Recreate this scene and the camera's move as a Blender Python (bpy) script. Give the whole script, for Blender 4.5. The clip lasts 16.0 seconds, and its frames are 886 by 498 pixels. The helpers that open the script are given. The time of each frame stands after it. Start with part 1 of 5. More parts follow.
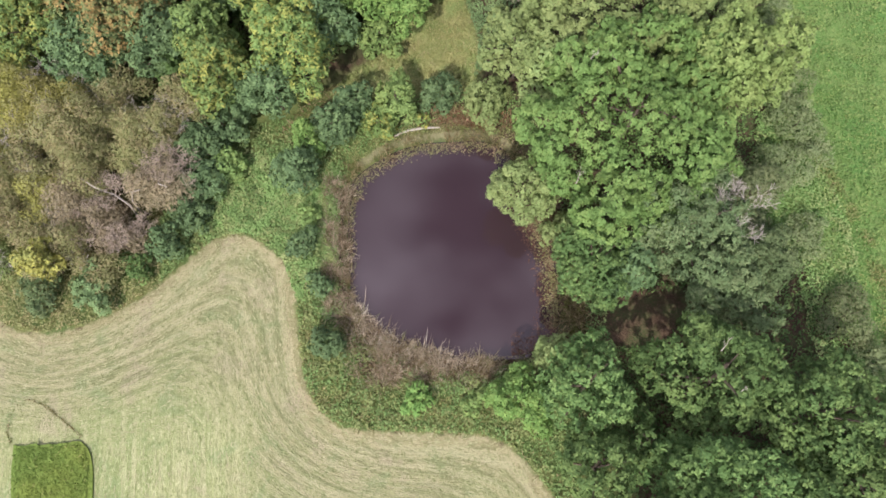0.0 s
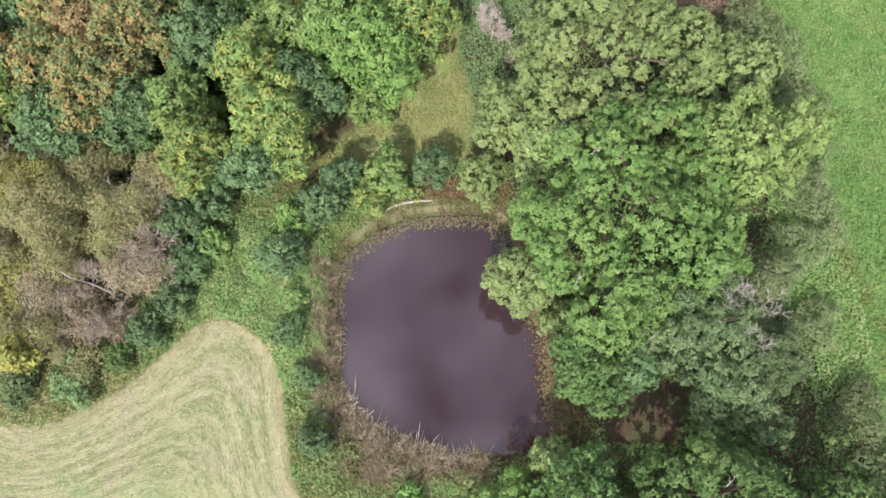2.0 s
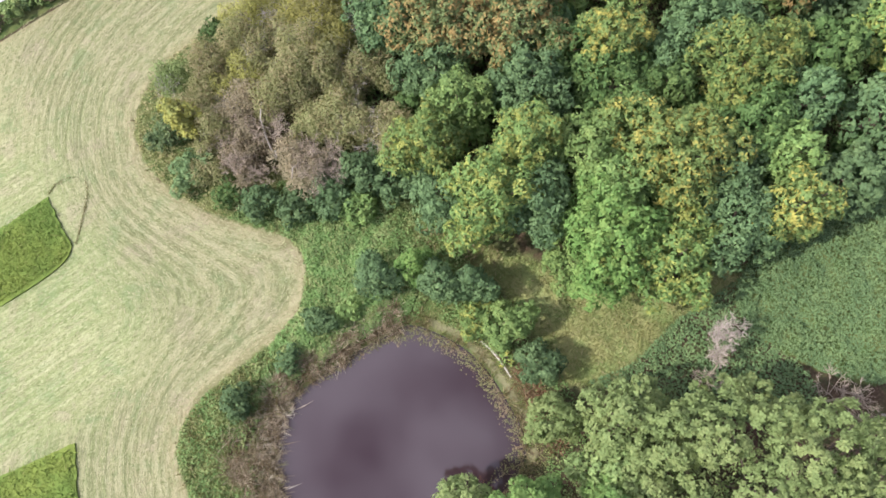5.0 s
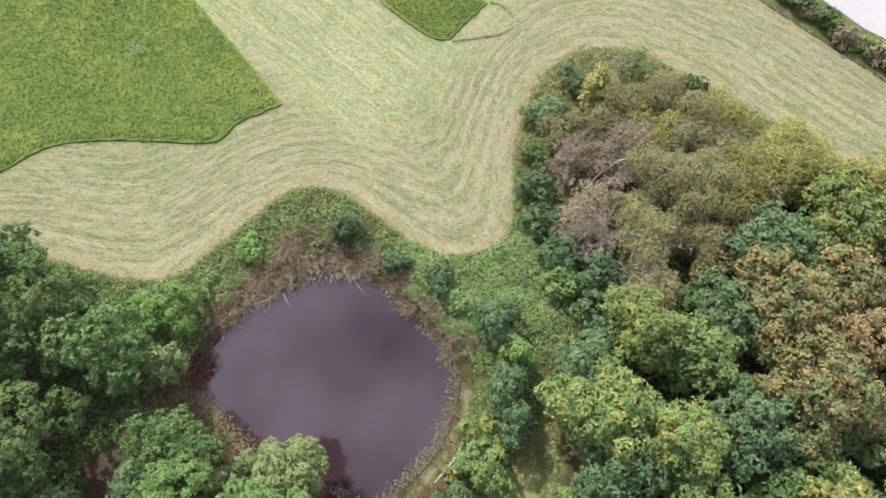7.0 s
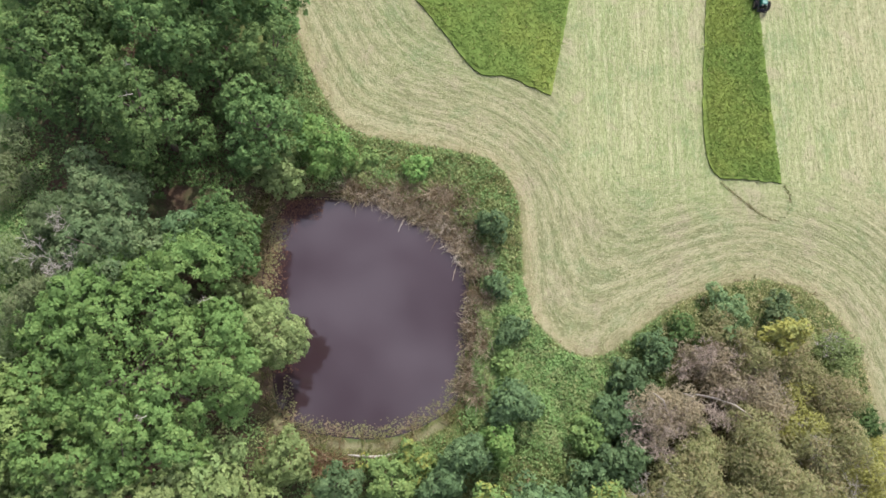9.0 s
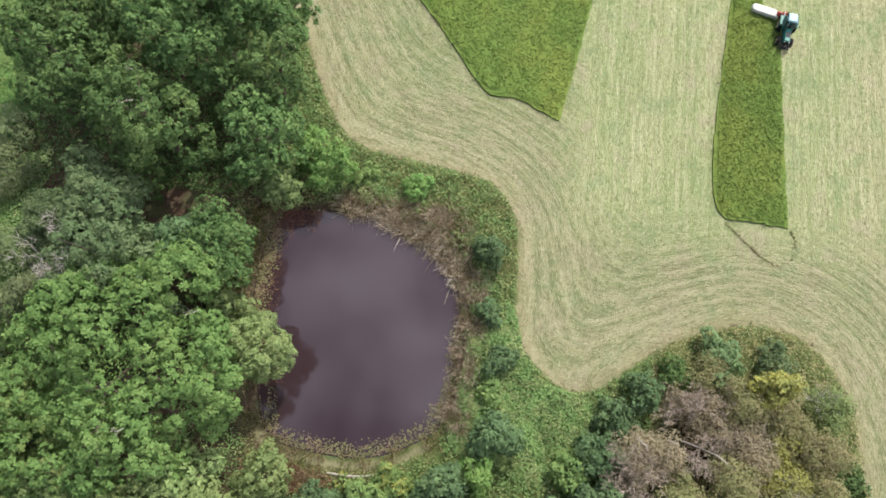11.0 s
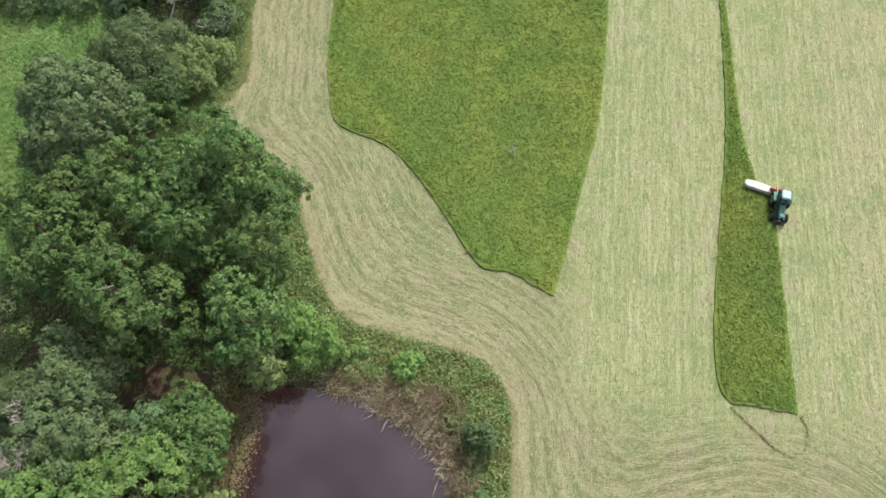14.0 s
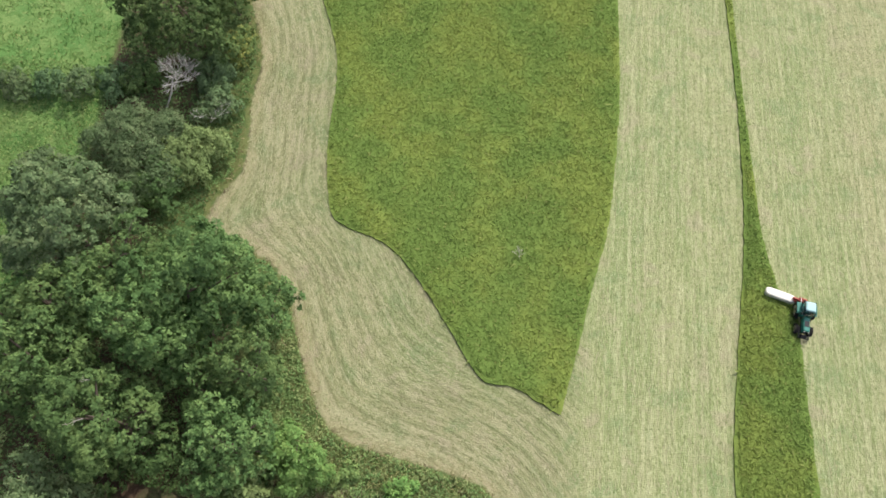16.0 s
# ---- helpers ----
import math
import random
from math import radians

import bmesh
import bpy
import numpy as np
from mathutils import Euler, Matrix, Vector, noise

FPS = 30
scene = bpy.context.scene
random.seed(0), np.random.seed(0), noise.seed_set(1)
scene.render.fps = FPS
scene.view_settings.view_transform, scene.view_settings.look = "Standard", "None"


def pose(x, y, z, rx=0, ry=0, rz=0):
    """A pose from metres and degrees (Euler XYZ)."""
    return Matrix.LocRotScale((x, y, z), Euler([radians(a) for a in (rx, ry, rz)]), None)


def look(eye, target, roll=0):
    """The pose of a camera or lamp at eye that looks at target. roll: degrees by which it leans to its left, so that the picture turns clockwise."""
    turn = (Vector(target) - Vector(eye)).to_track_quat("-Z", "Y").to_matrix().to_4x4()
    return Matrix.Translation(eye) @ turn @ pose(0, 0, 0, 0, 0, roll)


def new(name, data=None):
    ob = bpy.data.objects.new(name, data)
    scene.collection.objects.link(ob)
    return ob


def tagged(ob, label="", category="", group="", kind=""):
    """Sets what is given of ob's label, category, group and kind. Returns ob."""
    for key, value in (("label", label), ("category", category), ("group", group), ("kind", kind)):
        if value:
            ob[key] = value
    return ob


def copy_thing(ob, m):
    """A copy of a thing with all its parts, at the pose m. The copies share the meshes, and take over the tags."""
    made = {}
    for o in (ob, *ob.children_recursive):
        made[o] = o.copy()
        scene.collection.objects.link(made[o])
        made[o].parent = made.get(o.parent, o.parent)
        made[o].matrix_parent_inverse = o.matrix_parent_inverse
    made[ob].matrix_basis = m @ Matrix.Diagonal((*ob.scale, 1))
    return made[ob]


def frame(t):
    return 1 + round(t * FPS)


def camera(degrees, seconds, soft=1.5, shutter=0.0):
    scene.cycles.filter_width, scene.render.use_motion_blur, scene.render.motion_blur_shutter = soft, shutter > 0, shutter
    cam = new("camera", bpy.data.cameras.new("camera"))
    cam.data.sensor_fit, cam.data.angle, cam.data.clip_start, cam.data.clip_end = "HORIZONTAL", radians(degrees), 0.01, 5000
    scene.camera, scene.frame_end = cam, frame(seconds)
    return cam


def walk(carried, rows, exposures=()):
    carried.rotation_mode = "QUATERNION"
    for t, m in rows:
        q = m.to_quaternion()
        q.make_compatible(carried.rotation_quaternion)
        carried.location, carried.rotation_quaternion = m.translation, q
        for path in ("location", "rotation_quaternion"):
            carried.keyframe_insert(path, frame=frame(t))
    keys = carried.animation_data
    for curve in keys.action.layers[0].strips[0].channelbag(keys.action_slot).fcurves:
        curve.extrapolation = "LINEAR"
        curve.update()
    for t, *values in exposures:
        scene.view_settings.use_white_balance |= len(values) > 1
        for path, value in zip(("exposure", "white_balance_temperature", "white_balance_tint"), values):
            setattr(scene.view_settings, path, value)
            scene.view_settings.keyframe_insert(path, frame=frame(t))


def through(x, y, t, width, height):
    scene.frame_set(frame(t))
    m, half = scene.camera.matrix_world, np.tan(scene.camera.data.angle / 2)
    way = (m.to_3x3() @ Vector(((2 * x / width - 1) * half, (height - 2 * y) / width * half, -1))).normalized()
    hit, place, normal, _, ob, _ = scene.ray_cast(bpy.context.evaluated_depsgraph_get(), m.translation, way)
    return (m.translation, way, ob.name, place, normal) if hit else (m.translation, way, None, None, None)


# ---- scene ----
cam = camera(66.5, 16.0, soft=1.7)
PATH = [
    (0, (-2.267, 3.662, 57.913), (-2.242, 4.3, 56.017), -3.6),
    (0.5, (-1.989, 6.245, 58.018), (-1.961, 6.867, 56.117), -3.2),
    (1, (-1.599, 8.929, 58.134), (-1.571, 9.517, 56.223), -3.1),
    (1.5, (-0.993, 11.689, 58.219), (-0.975, 12.246, 56.298), -4.1),
    (2, (-0.171, 14.452, 58.285), (-0.17, 14.992, 56.36), -5.8),
    (2.5, (0.679, 17.182, 58.349), (0.657, 17.702, 56.418), -7.6),
    (3, (1.287, 19.949, 58.428), (1.177, 20.449, 56.494), -8.3),
    (3.2, (1.341, 21.072, 58.446), (1.192, 21.56, 56.512), -8.1),
    (5.3, (-0.419, 32.825, 58.596), (-0.897, 32.927, 56.656), -12.9),
    (5.5, (-0.755, 33.531, 58.579), (-1.254, 33.57, 56.643), -13.1),
    (6, (-1.897, 34.375, 58.535), (-2.414, 34.251, 56.608), -10.4),
    (6.5, (-3.12, 34.68, 58.657), (-3.596, 34.408, 56.734), -7.0),
    (7, (-4.266, 34.717, 58.784), (-4.66, 34.334, 56.861), -3.8),
    (7.5, (-5.395, 34.561, 58.872), (-5.684, 34.099, 56.947), -1.2),
    (8, (-6.54, 34.363, 58.883), (-6.691, 33.844, 56.957), 0.1),
    (8.5, (-7.466, 34.073, 58.776), (-7.497, 33.536, 56.85), 0.7),
    (9, (-8.183, 33.653, 58.719), (-8.167, 33.12, 56.792), 0.8),
    (9.2, (-8.39, 33.386, 58.726), (-8.365, 32.858, 56.797), 0.9),
    (11.5, (-9.806, 29.151, 59.016), (-9.748, 28.668, 57.077), 0.0),
    (12, (-9.952, 28.243, 58.979), (-9.885, 27.691, 57.057), -0.1),
    (12.5, (-9.957, 27.399, 58.976), (-9.885, 26.787, 57.073), 0.2),
    (13, (-9.885, 26.424, 58.912), (-9.808, 25.758, 57.028), 0.4),
    (13.5, (-9.941, 25.404, 58.849), (-9.851, 24.661, 56.995), 0.2),
    (14, (-10.104, 24.173, 58.733), (-9.996, 23.366, 56.906), -0.2),
    (14.5, (-10.252, 22.682, 58.645), (-10.134, 21.883, 56.815), -0.7),
    (15, (-10.345, 20.878, 58.565), (-10.216, 20.088, 56.732), -1.2),
    (15.5, (-10.326, 18.752, 58.428), (-10.186, 17.943, 56.604), -1.5),
    (16, (-10.239, 16.475, 58.324), (-10.08, 15.582, 56.542), -1.7),
]
EXPOSURES = [(0, 0.05, 6450, 16), (1.5, 0.15, 6370, 14), (3.0, 0.38, 6260, 11), (5.5, 0.17, 6250, 14), (7.0, 0.09, 6250, 15), (9.0, 0.0, 6280, 13), (12.0, -0.10, 6450, 8), (14.0, -0.18, 6520, 7), (16.0, -0.21, 6550, 8)]
walk(cam, [(t, look(eye, target, roll)) for t, eye, target, roll in PATH], EXPOSURES)

# ---- light and sky ----
SUN_AZ = Vector((-0.36, -0.93, 0.0)).normalized()   # where the sun stands, seen from above
SUN_EL = radians(46)

world = bpy.data.worlds.new("sky")
scene.world = world
world.use_nodes = True
wn, wl = world.node_tree.nodes, world.node_tree.links
wn.clear()
w_out = wn.new("ShaderNodeOutputWorld")
w_bg = wn.new("ShaderNodeBackground")
w_sky = wn.new("ShaderNodeTexSky")
w_sky.sky_type = "NISHITA"
w_sky.sun_disc = False
w_sky.sun_elevation = SUN_EL
w_sky.sun_rotation = math.atan2(SUN_AZ.x, SUN_AZ.y)
w_sky.air_density, w_sky.dust_density = 1.0, 1.5
w_co = wn.new("ShaderNodeTexCoord")
w_map = wn.new("ShaderNodeMapping")
w_map.inputs["Scale"].default_value = (1.0, 1.0, 1.6)
w_noise = wn.new("ShaderNodeTexNoise")
w_noise.inputs["Scale"].default_value = 7.5
w_noise.inputs["Detail"].default_value = 6.0
w_noise.inputs["Roughness"].default_value = 0.55
w_ramp = wn.new("ShaderNodeValToRGB")
w_ramp.color_ramp.elements[0].position, w_ramp.color_ramp.elements[0].color = 0.31, (0, 0, 0, 1)
w_ramp.color_ramp.elements[1].position, w_ramp.color_ramp.elements[1].color = 0.66, (1, 1, 1, 1)
w_mix = wn.new("ShaderNodeMixRGB")
w_mix.inputs["Color2"].default_value = (16.1, 15.5, 17.9, 1)
wl.new(w_co.outputs["Generated"], w_map.inputs["Vector"])
wl.new(w_map.outputs["Vector"], w_noise.inputs["Vector"])
w_west = wn.new("ShaderNodeVectorMath")          # the cloud cover thickens towards the west and south
w_west.operation = "DOT_PRODUCT"
w_west.inputs[1].default_value = (-0.42, -0.32, 0.0)
wl.new(w_co.outputs["Generated"], w_west.inputs[0])
w_add = wn.new("ShaderNodeMath")
w_add.operation = "ADD"
wl.new(w_noise.outputs["Fac"], w_add.inputs[0])
wl.new(w_west.outputs["Value"], w_add.inputs[1])
wl.new(w_add.outputs["Value"], w_ramp.inputs["Fac"])
wl.new(w_ramp.outputs["Color"], w_mix.inputs["Fac"])
w_dim = wn.new("ShaderNodeMixRGB")               # clear sky, a little deeper than haze would make it
w_dim.blend_type = "MULTIPLY"
w_dim.inputs["Fac"].default_value = 1.0
w_dim.inputs["Color2"].default_value = (0.6, 0.59, 0.76, 1)
wl.new(w_sky.outputs["Color"], w_dim.inputs["Color1"])
wl.new(w_dim.outputs["Color"], w_mix.inputs["Color1"])
wl.new(w_mix.outputs["Color"], w_bg.inputs["Color"])
w_bg.inputs["Strength"].default_value = 0.106
wl.new(w_bg.outputs["Background"], w_out.inputs["Surface"])

sun_data = bpy.data.lights.new("sun", "SUN")
sun_data.energy = 4.5
sun_data.angle = radians(1.0)
sun_data.color = (1.0, 0.95, 0.86)
sun = new("sun", sun_data)
sun_from = SUN_AZ * math.cos(SUN_EL) * 200 + Vector((0, 0, math.sin(SUN_EL) * 200))
sun.matrix_world = look(sun_from, (0, 0, 0))


# ---- materials ----
class Nodes:
    """A node material under construction."""

    def __init__(self, name):
        self.m = bpy.data.materials.new(name)
        self.m.use_nodes = True
        self.n, self.l = self.m.node_tree.nodes, self.m.node_tree.links
        self.n.clear()
        self.out = self.n.new("ShaderNodeOutputMaterial")
        self.co = self.n.new("ShaderNodeTexCoord").outputs["Object"]

    def put(self, socket, value):
        if isinstance(value, bpy.types.NodeSocket):
            self.l.new(value, socket)
        elif isinstance(value, tuple) and len(value) == 3 and socket.type == "RGBA":
            socket.default_value = (*value, 1)
        else:
            socket.default_value = value

    def vec(self, value, scale):
        n = self.n.new("ShaderNodeMapping")
        self.put(n.inputs["Vector"], value)
        n.inputs["Scale"].default_value = scale
        return n.outputs["Vector"]

    def noise(self, scale, detail=3.0, rough=0.55, vector=None, distort=0.0):
        n = self.n.new("ShaderNodeTexNoise")
        n.inputs["Scale"].default_value, n.inputs["Detail"].default_value = scale, detail
        n.inputs["Roughness"].default_value, n.inputs["Distortion"].default_value = rough, distort
        self.put(n.inputs["Vector"], vector or self.co)
        return n.outputs["Fac"]

    def step(self, value, lo, hi):
        n = self.n.new("ShaderNodeMapRange")
        n.interpolation_type = "SMOOTHSTEP"
        self.put(n.inputs["Value"], value)
        n.inputs["From Min"].default_value, n.inputs["From Max"].default_value = lo, hi
        return n.outputs["Result"]

    def math(self, op, a, b=0.0):
        n = self.n.new("ShaderNodeMath")
        n.operation = op
        self.put(n.inputs[0], a)
        self.put(n.inputs[1], b)
        return n.outputs[0]

    def mix(self, fac, a, b, blend="MIX"):
        n = self.n.new("ShaderNodeMixRGB")
        n.blend_type = blend
        self.put(n.inputs["Fac"], fac)
        self.put(n.inputs["Color1"], a)
        self.put(n.inputs["Color2"], b)
        return n.outputs["Color"]

    def attr(self, name):
        n = self.n.new("ShaderNodeAttribute")
        n.attribute_name = name
        return n.outputs["Fac"]

    def island(self):
        return self.n.new("ShaderNodeNewGeometry").outputs["Random Per Island"]

    def thing(self):
        return self.n.new("ShaderNodeObjectInfo").outputs["Random"]

    def hsv(self, colour, hue=0.5, sat=1.0, val=1.0):
        n = self.n.new("ShaderNodeHueSaturation")
        for key, v in (("Hue", hue), ("Saturation", sat), ("Value", val), ("Color", colour)):
            self.put(n.inputs[key], v)
        return n.outputs["Color"]

    def bump(self, height, strength, distance):
        n = self.n.new("ShaderNodeBump")
        n.inputs["Strength"].default_value, n.inputs["Distance"].default_value = strength, distance
        self.put(n.inputs["Height"], height)
        return n.outputs["Normal"]

    def surface(self, colour, rough=0.8, metal=0.0, spec=0.3, normal=None, through_light=0.0, ior=1.45):
        p = self.n.new("ShaderNodeBsdfPrincipled")
        self.put(p.inputs["Base Color"], colour)
        self.put(p.inputs["Roughness"], rough)
        p.inputs["Metallic"].default_value = metal
        p.inputs["Specular IOR Level"].default_value = spec
        p.inputs["IOR"].default_value = ior
        if normal:
            self.put(p.inputs["Normal"], normal)
        if through_light:
            t = self.n.new("ShaderNodeBsdfTranslucent")
            self.put(t.inputs["Color"], colour)
            x = self.n.new("ShaderNodeMixShader")
            x.inputs["Fac"].default_value = through_light
            self.l.new(p.outputs["BSDF"], x.inputs[1])
            self.l.new(t.outputs["BSDF"], x.inputs[2])
            self.l.new(x.outputs["Shader"], self.out.inputs["Surface"])
        else:
            self.l.new(p.outputs["BSDF"], self.out.inputs["Surface"])
        return self.m


def leaf_material(name, base, alt, share=0.5, patch=0.5, vary=0.24, through=0.14):
    """Leaves of two colours in patches, each leaf a little different."""
    k = Nodes(name)
    mixed = k.math("MULTIPLY", k.math("SUBTRACT", k.math("FRACT", k.math("MULTIPLY", k.island(), 17.0)), 0.5), 0.26)
    patches = k.step(k.math("ADD", k.noise(patch, 3.0), mixed), 0.62 - 0.3 * share, 0.78 - 0.3 * share)
    colour = k.mix(patches, base, alt)
    val = k.math("ADD", 1.0 - vary * 0.5, k.math("MULTIPLY", k.island(), vary))
    val = k.math("MULTIPLY", val, k.math("ADD", 0.85, k.math("MULTIPLY", k.thing(), 0.3)))
    hue = k.math("ADD", 0.493, k.math("MULTIPLY", k.thing(), 0.014))
    return k.surface(k.hsv(colour, hue, 1.0, val), 0.7, spec=0.12, through_light=through)


def blade_material(name, base, alt, dry, dry_share=0.15, patch=0.25):
    k = Nodes(name)
    colour = k.mix(k.step(k.noise(patch, 3.0), 0.4, 0.62), base, alt)
    colour = k.mix(k.step(k.island(), 1.0 - dry_share - 0.03, 1.0 - dry_share + 0.03), colour, dry)
    val = k.math("ADD", 0.86, k.math("MULTIPLY", k.math("FRACT", k.math("MULTIPLY", k.island(), 37.0)), 0.28))
    return k.surface(k.hsv(colour, 0.5, 1.0, val), 0.75, spec=0.06, through_light=0.25)


def plain_material(name, colour, rough=0.6, metal=0.0, spec=0.4, grain=0.15, scale=6.0, relief=0.0):
    k = Nodes(name)
    n1, n2 = k.noise(scale, 4.0), k.noise(scale * 9, 2.0)
    val = k.math("ADD", 1.0 - grain, k.math("MULTIPLY", k.math("ADD", n1, n2), grain))
    normal = k.bump(n2, 0.5, relief) if relief else None
    r = k.math("ADD", rough - 0.08, k.math("MULTIPLY", n1, 0.16))
    return k.surface(k.hsv(colour, 0.5, 1.0, val), r, metal, spec, normal)


M = {
    "oak": leaf_material("oak_leaves", (0.138, 0.232, 0.068), (0.184, 0.276, 0.082), 0.5, 0.35, 0.2, 0.18),
    "oak_olive": leaf_material("olive_oak_leaves", (0.20, 0.276, 0.10), (0.258, 0.324, 0.12), 0.5, 0.35),
    "oak_dark": leaf_material("dark_oak_leaves", (0.088, 0.155, 0.05), (0.158, 0.24, 0.077), 0.5, 0.35),
    "grey": leaf_material("grey_green_leaves", (0.122, 0.186, 0.08), (0.174, 0.232, 0.105), 0.5, 0.4),
    "blue": leaf_material("blue_green_leaves", (0.104, 0.172, 0.075), (0.152, 0.234, 0.099), 0.5, 0.5),
    "green": leaf_material("fresh_green_leaves", (0.17, 0.265, 0.085), (0.23, 0.32, 0.10), 0.5, 0.5),
    "bright": leaf_material("bright_green_leaves", (0.145, 0.258, 0.07), (0.20, 0.305, 0.085), 0.5, 0.6),
    "lime": leaf_material("yellow_green_leaves", (0.155, 0.245, 0.076), (0.30, 0.325, 0.085), 0.48, 0.8),
    "yellow": leaf_material("yellow_leaves", (0.16, 0.235, 0.075), (0.36, 0.335, 0.085), 0.46, 0.8),
    "orange": leaf_material("turning_leaves", (0.15, 0.20, 0.078), (0.33, 0.235, 0.093), 0.5, 0.8),
    "rust": leaf_material("rust_leaves", (0.235, 0.205, 0.095), (0.30, 0.21, 0.10), 0.5, 0.4),
    "brown": leaf_material("withered_leaves", (0.345, 0.305, 0.195), (0.42, 0.355, 0.23), 0.5, 0.9, 0.15, 0.4),
    "khaki": leaf_material("olive_brown_leaves", (0.30, 0.315, 0.14), (0.41, 0.36, 0.195), 0.5, 0.8, 0.15, 0.4),
    "gold": leaf_material("gold_olive_leaves", (0.40, 0.395, 0.12), (0.33, 0.325, 0.145), 0.5, 0.8, 0.15, 0.4),
    "herb": leaf_material("herb_leaves", (0.16, 0.25, 0.085), (0.25, 0.295, 0.115), 0.5, 0.45),
    "fresh": leaf_material("fresh_herb_leaves", (0.19, 0.30, 0.10), (0.28, 0.335, 0.135), 0.5, 0.6),
    "weed": leaf_material("thicket_leaves", (0.165, 0.26, 0.112), (0.205, 0.30, 0.125), 0.5, 0.4, 0.18),
    "pink": leaf_material("pinkish_scrub", (0.36, 0.265, 0.205), (0.31, 0.25, 0.165), 0.5, 0.4, 0.15, 0.4),
    "bark": plain_material("bark", (0.13, 0.10, 0.075), 0.9, grain=0.4, relief=0.02),
    "dead": plain_material("dead_wood", (0.42, 0.385, 0.335), 0.85, grain=0.3, relief=0.01),
    "pale_dead": plain_material("bleached_stalks", (0.52, 0.52, 0.38), 0.85, grain=0.2),
    "bleached": plain_material("bleached_wood", (0.55, 0.53, 0.48), 0.85, grain=0.25),
    "old_wood": plain_material("grey_dead_limb", (0.36, 0.33, 0.28), 0.85, grain=0.3),
    "twig": plain_material("pink_twigs", (0.42, 0.35, 0.275), 0.85, grain=0.3),
    "pale_twig": plain_material("pale_pink_twigs", (0.54, 0.46, 0.40), 0.85, grain=0.25),
    "twig_red": plain_material("red_brown_twigs", (0.44, 0.28, 0.23), 0.85, grain=0.3),
    "reed": blade_material("dry_reed", (0.37, 0.30, 0.205), (0.20, 0.15, 0.09), (0.53, 0.46, 0.335), 0.24, 1.3),
    "sedge": blade_material("bank_sedge", (0.16, 0.18, 0.06), (0.24, 0.19, 0.10), (0.34, 0.28, 0.16), 0.3, 0.5),
    "rust_grass": blade_material("rusty_grass", (0.27, 0.15, 0.085), (0.30, 0.20, 0.12), (0.36, 0.30, 0.18), 0.2, 0.6),
    "grass": blade_material("standing_grass", (0.165, 0.247, 0.06), (0.217, 0.278, 0.066), (0.28, 0.305, 0.1), 0.07, 0.14),
    "meadow": blade_material("meadow_grass", (0.12, 0.245, 0.066), (0.195, 0.295, 0.09), (0.33, 0.34, 0.13), 0.08, 0.3),
    "glade": blade_material("glade_grass", (0.26, 0.31, 0.115), (0.35, 0.35, 0.15), (0.40, 0.37, 0.19), 0.12, 0.3),
    "hay": blade_material("cut_hay", (0.39, 0.38, 0.22), (0.335, 0.345, 0.18), (0.28, 0.305, 0.15), 0.25, 0.2),
    "gold_leaf": leaf_material("golden_yellow_leaves", (0.34, 0.33, 0.09), (0.27, 0.29, 0.09), 0.5, 0.6, 0.3),
    "pale_reed": blade_material("pale_reed", (0.56, 0.48, 0.36), (0.44, 0.36, 0.26), (0.66, 0.60, 0.48), 0.3, 1.0),
    # flecks that colour the tree reflection brown on the shallow water
    "reflection_brown": leaf_material("reflection_brown_leaves", (0.085, 0.045, 0.03), (0.125, 0.07, 0.045), 0.5, 0.6, 0.6, 0.02),
    "oak_light": leaf_material("yellow_green_oak_leaves", (0.225, 0.335, 0.105), (0.275, 0.375, 0.122), 0.5, 0.4, 0.22, 0.14),
    "pale_grey": leaf_material("pale_grey_green_leaves", (0.215, 0.275, 0.128), (0.27, 0.315, 0.155), 0.5, 0.4, 0.2, 0.3),
    "pad": leaf_material("floating_leaves", (0.16, 0.16, 0.07), (0.19, 0.145, 0.09), 0.5, 0.6, 0.8),
}


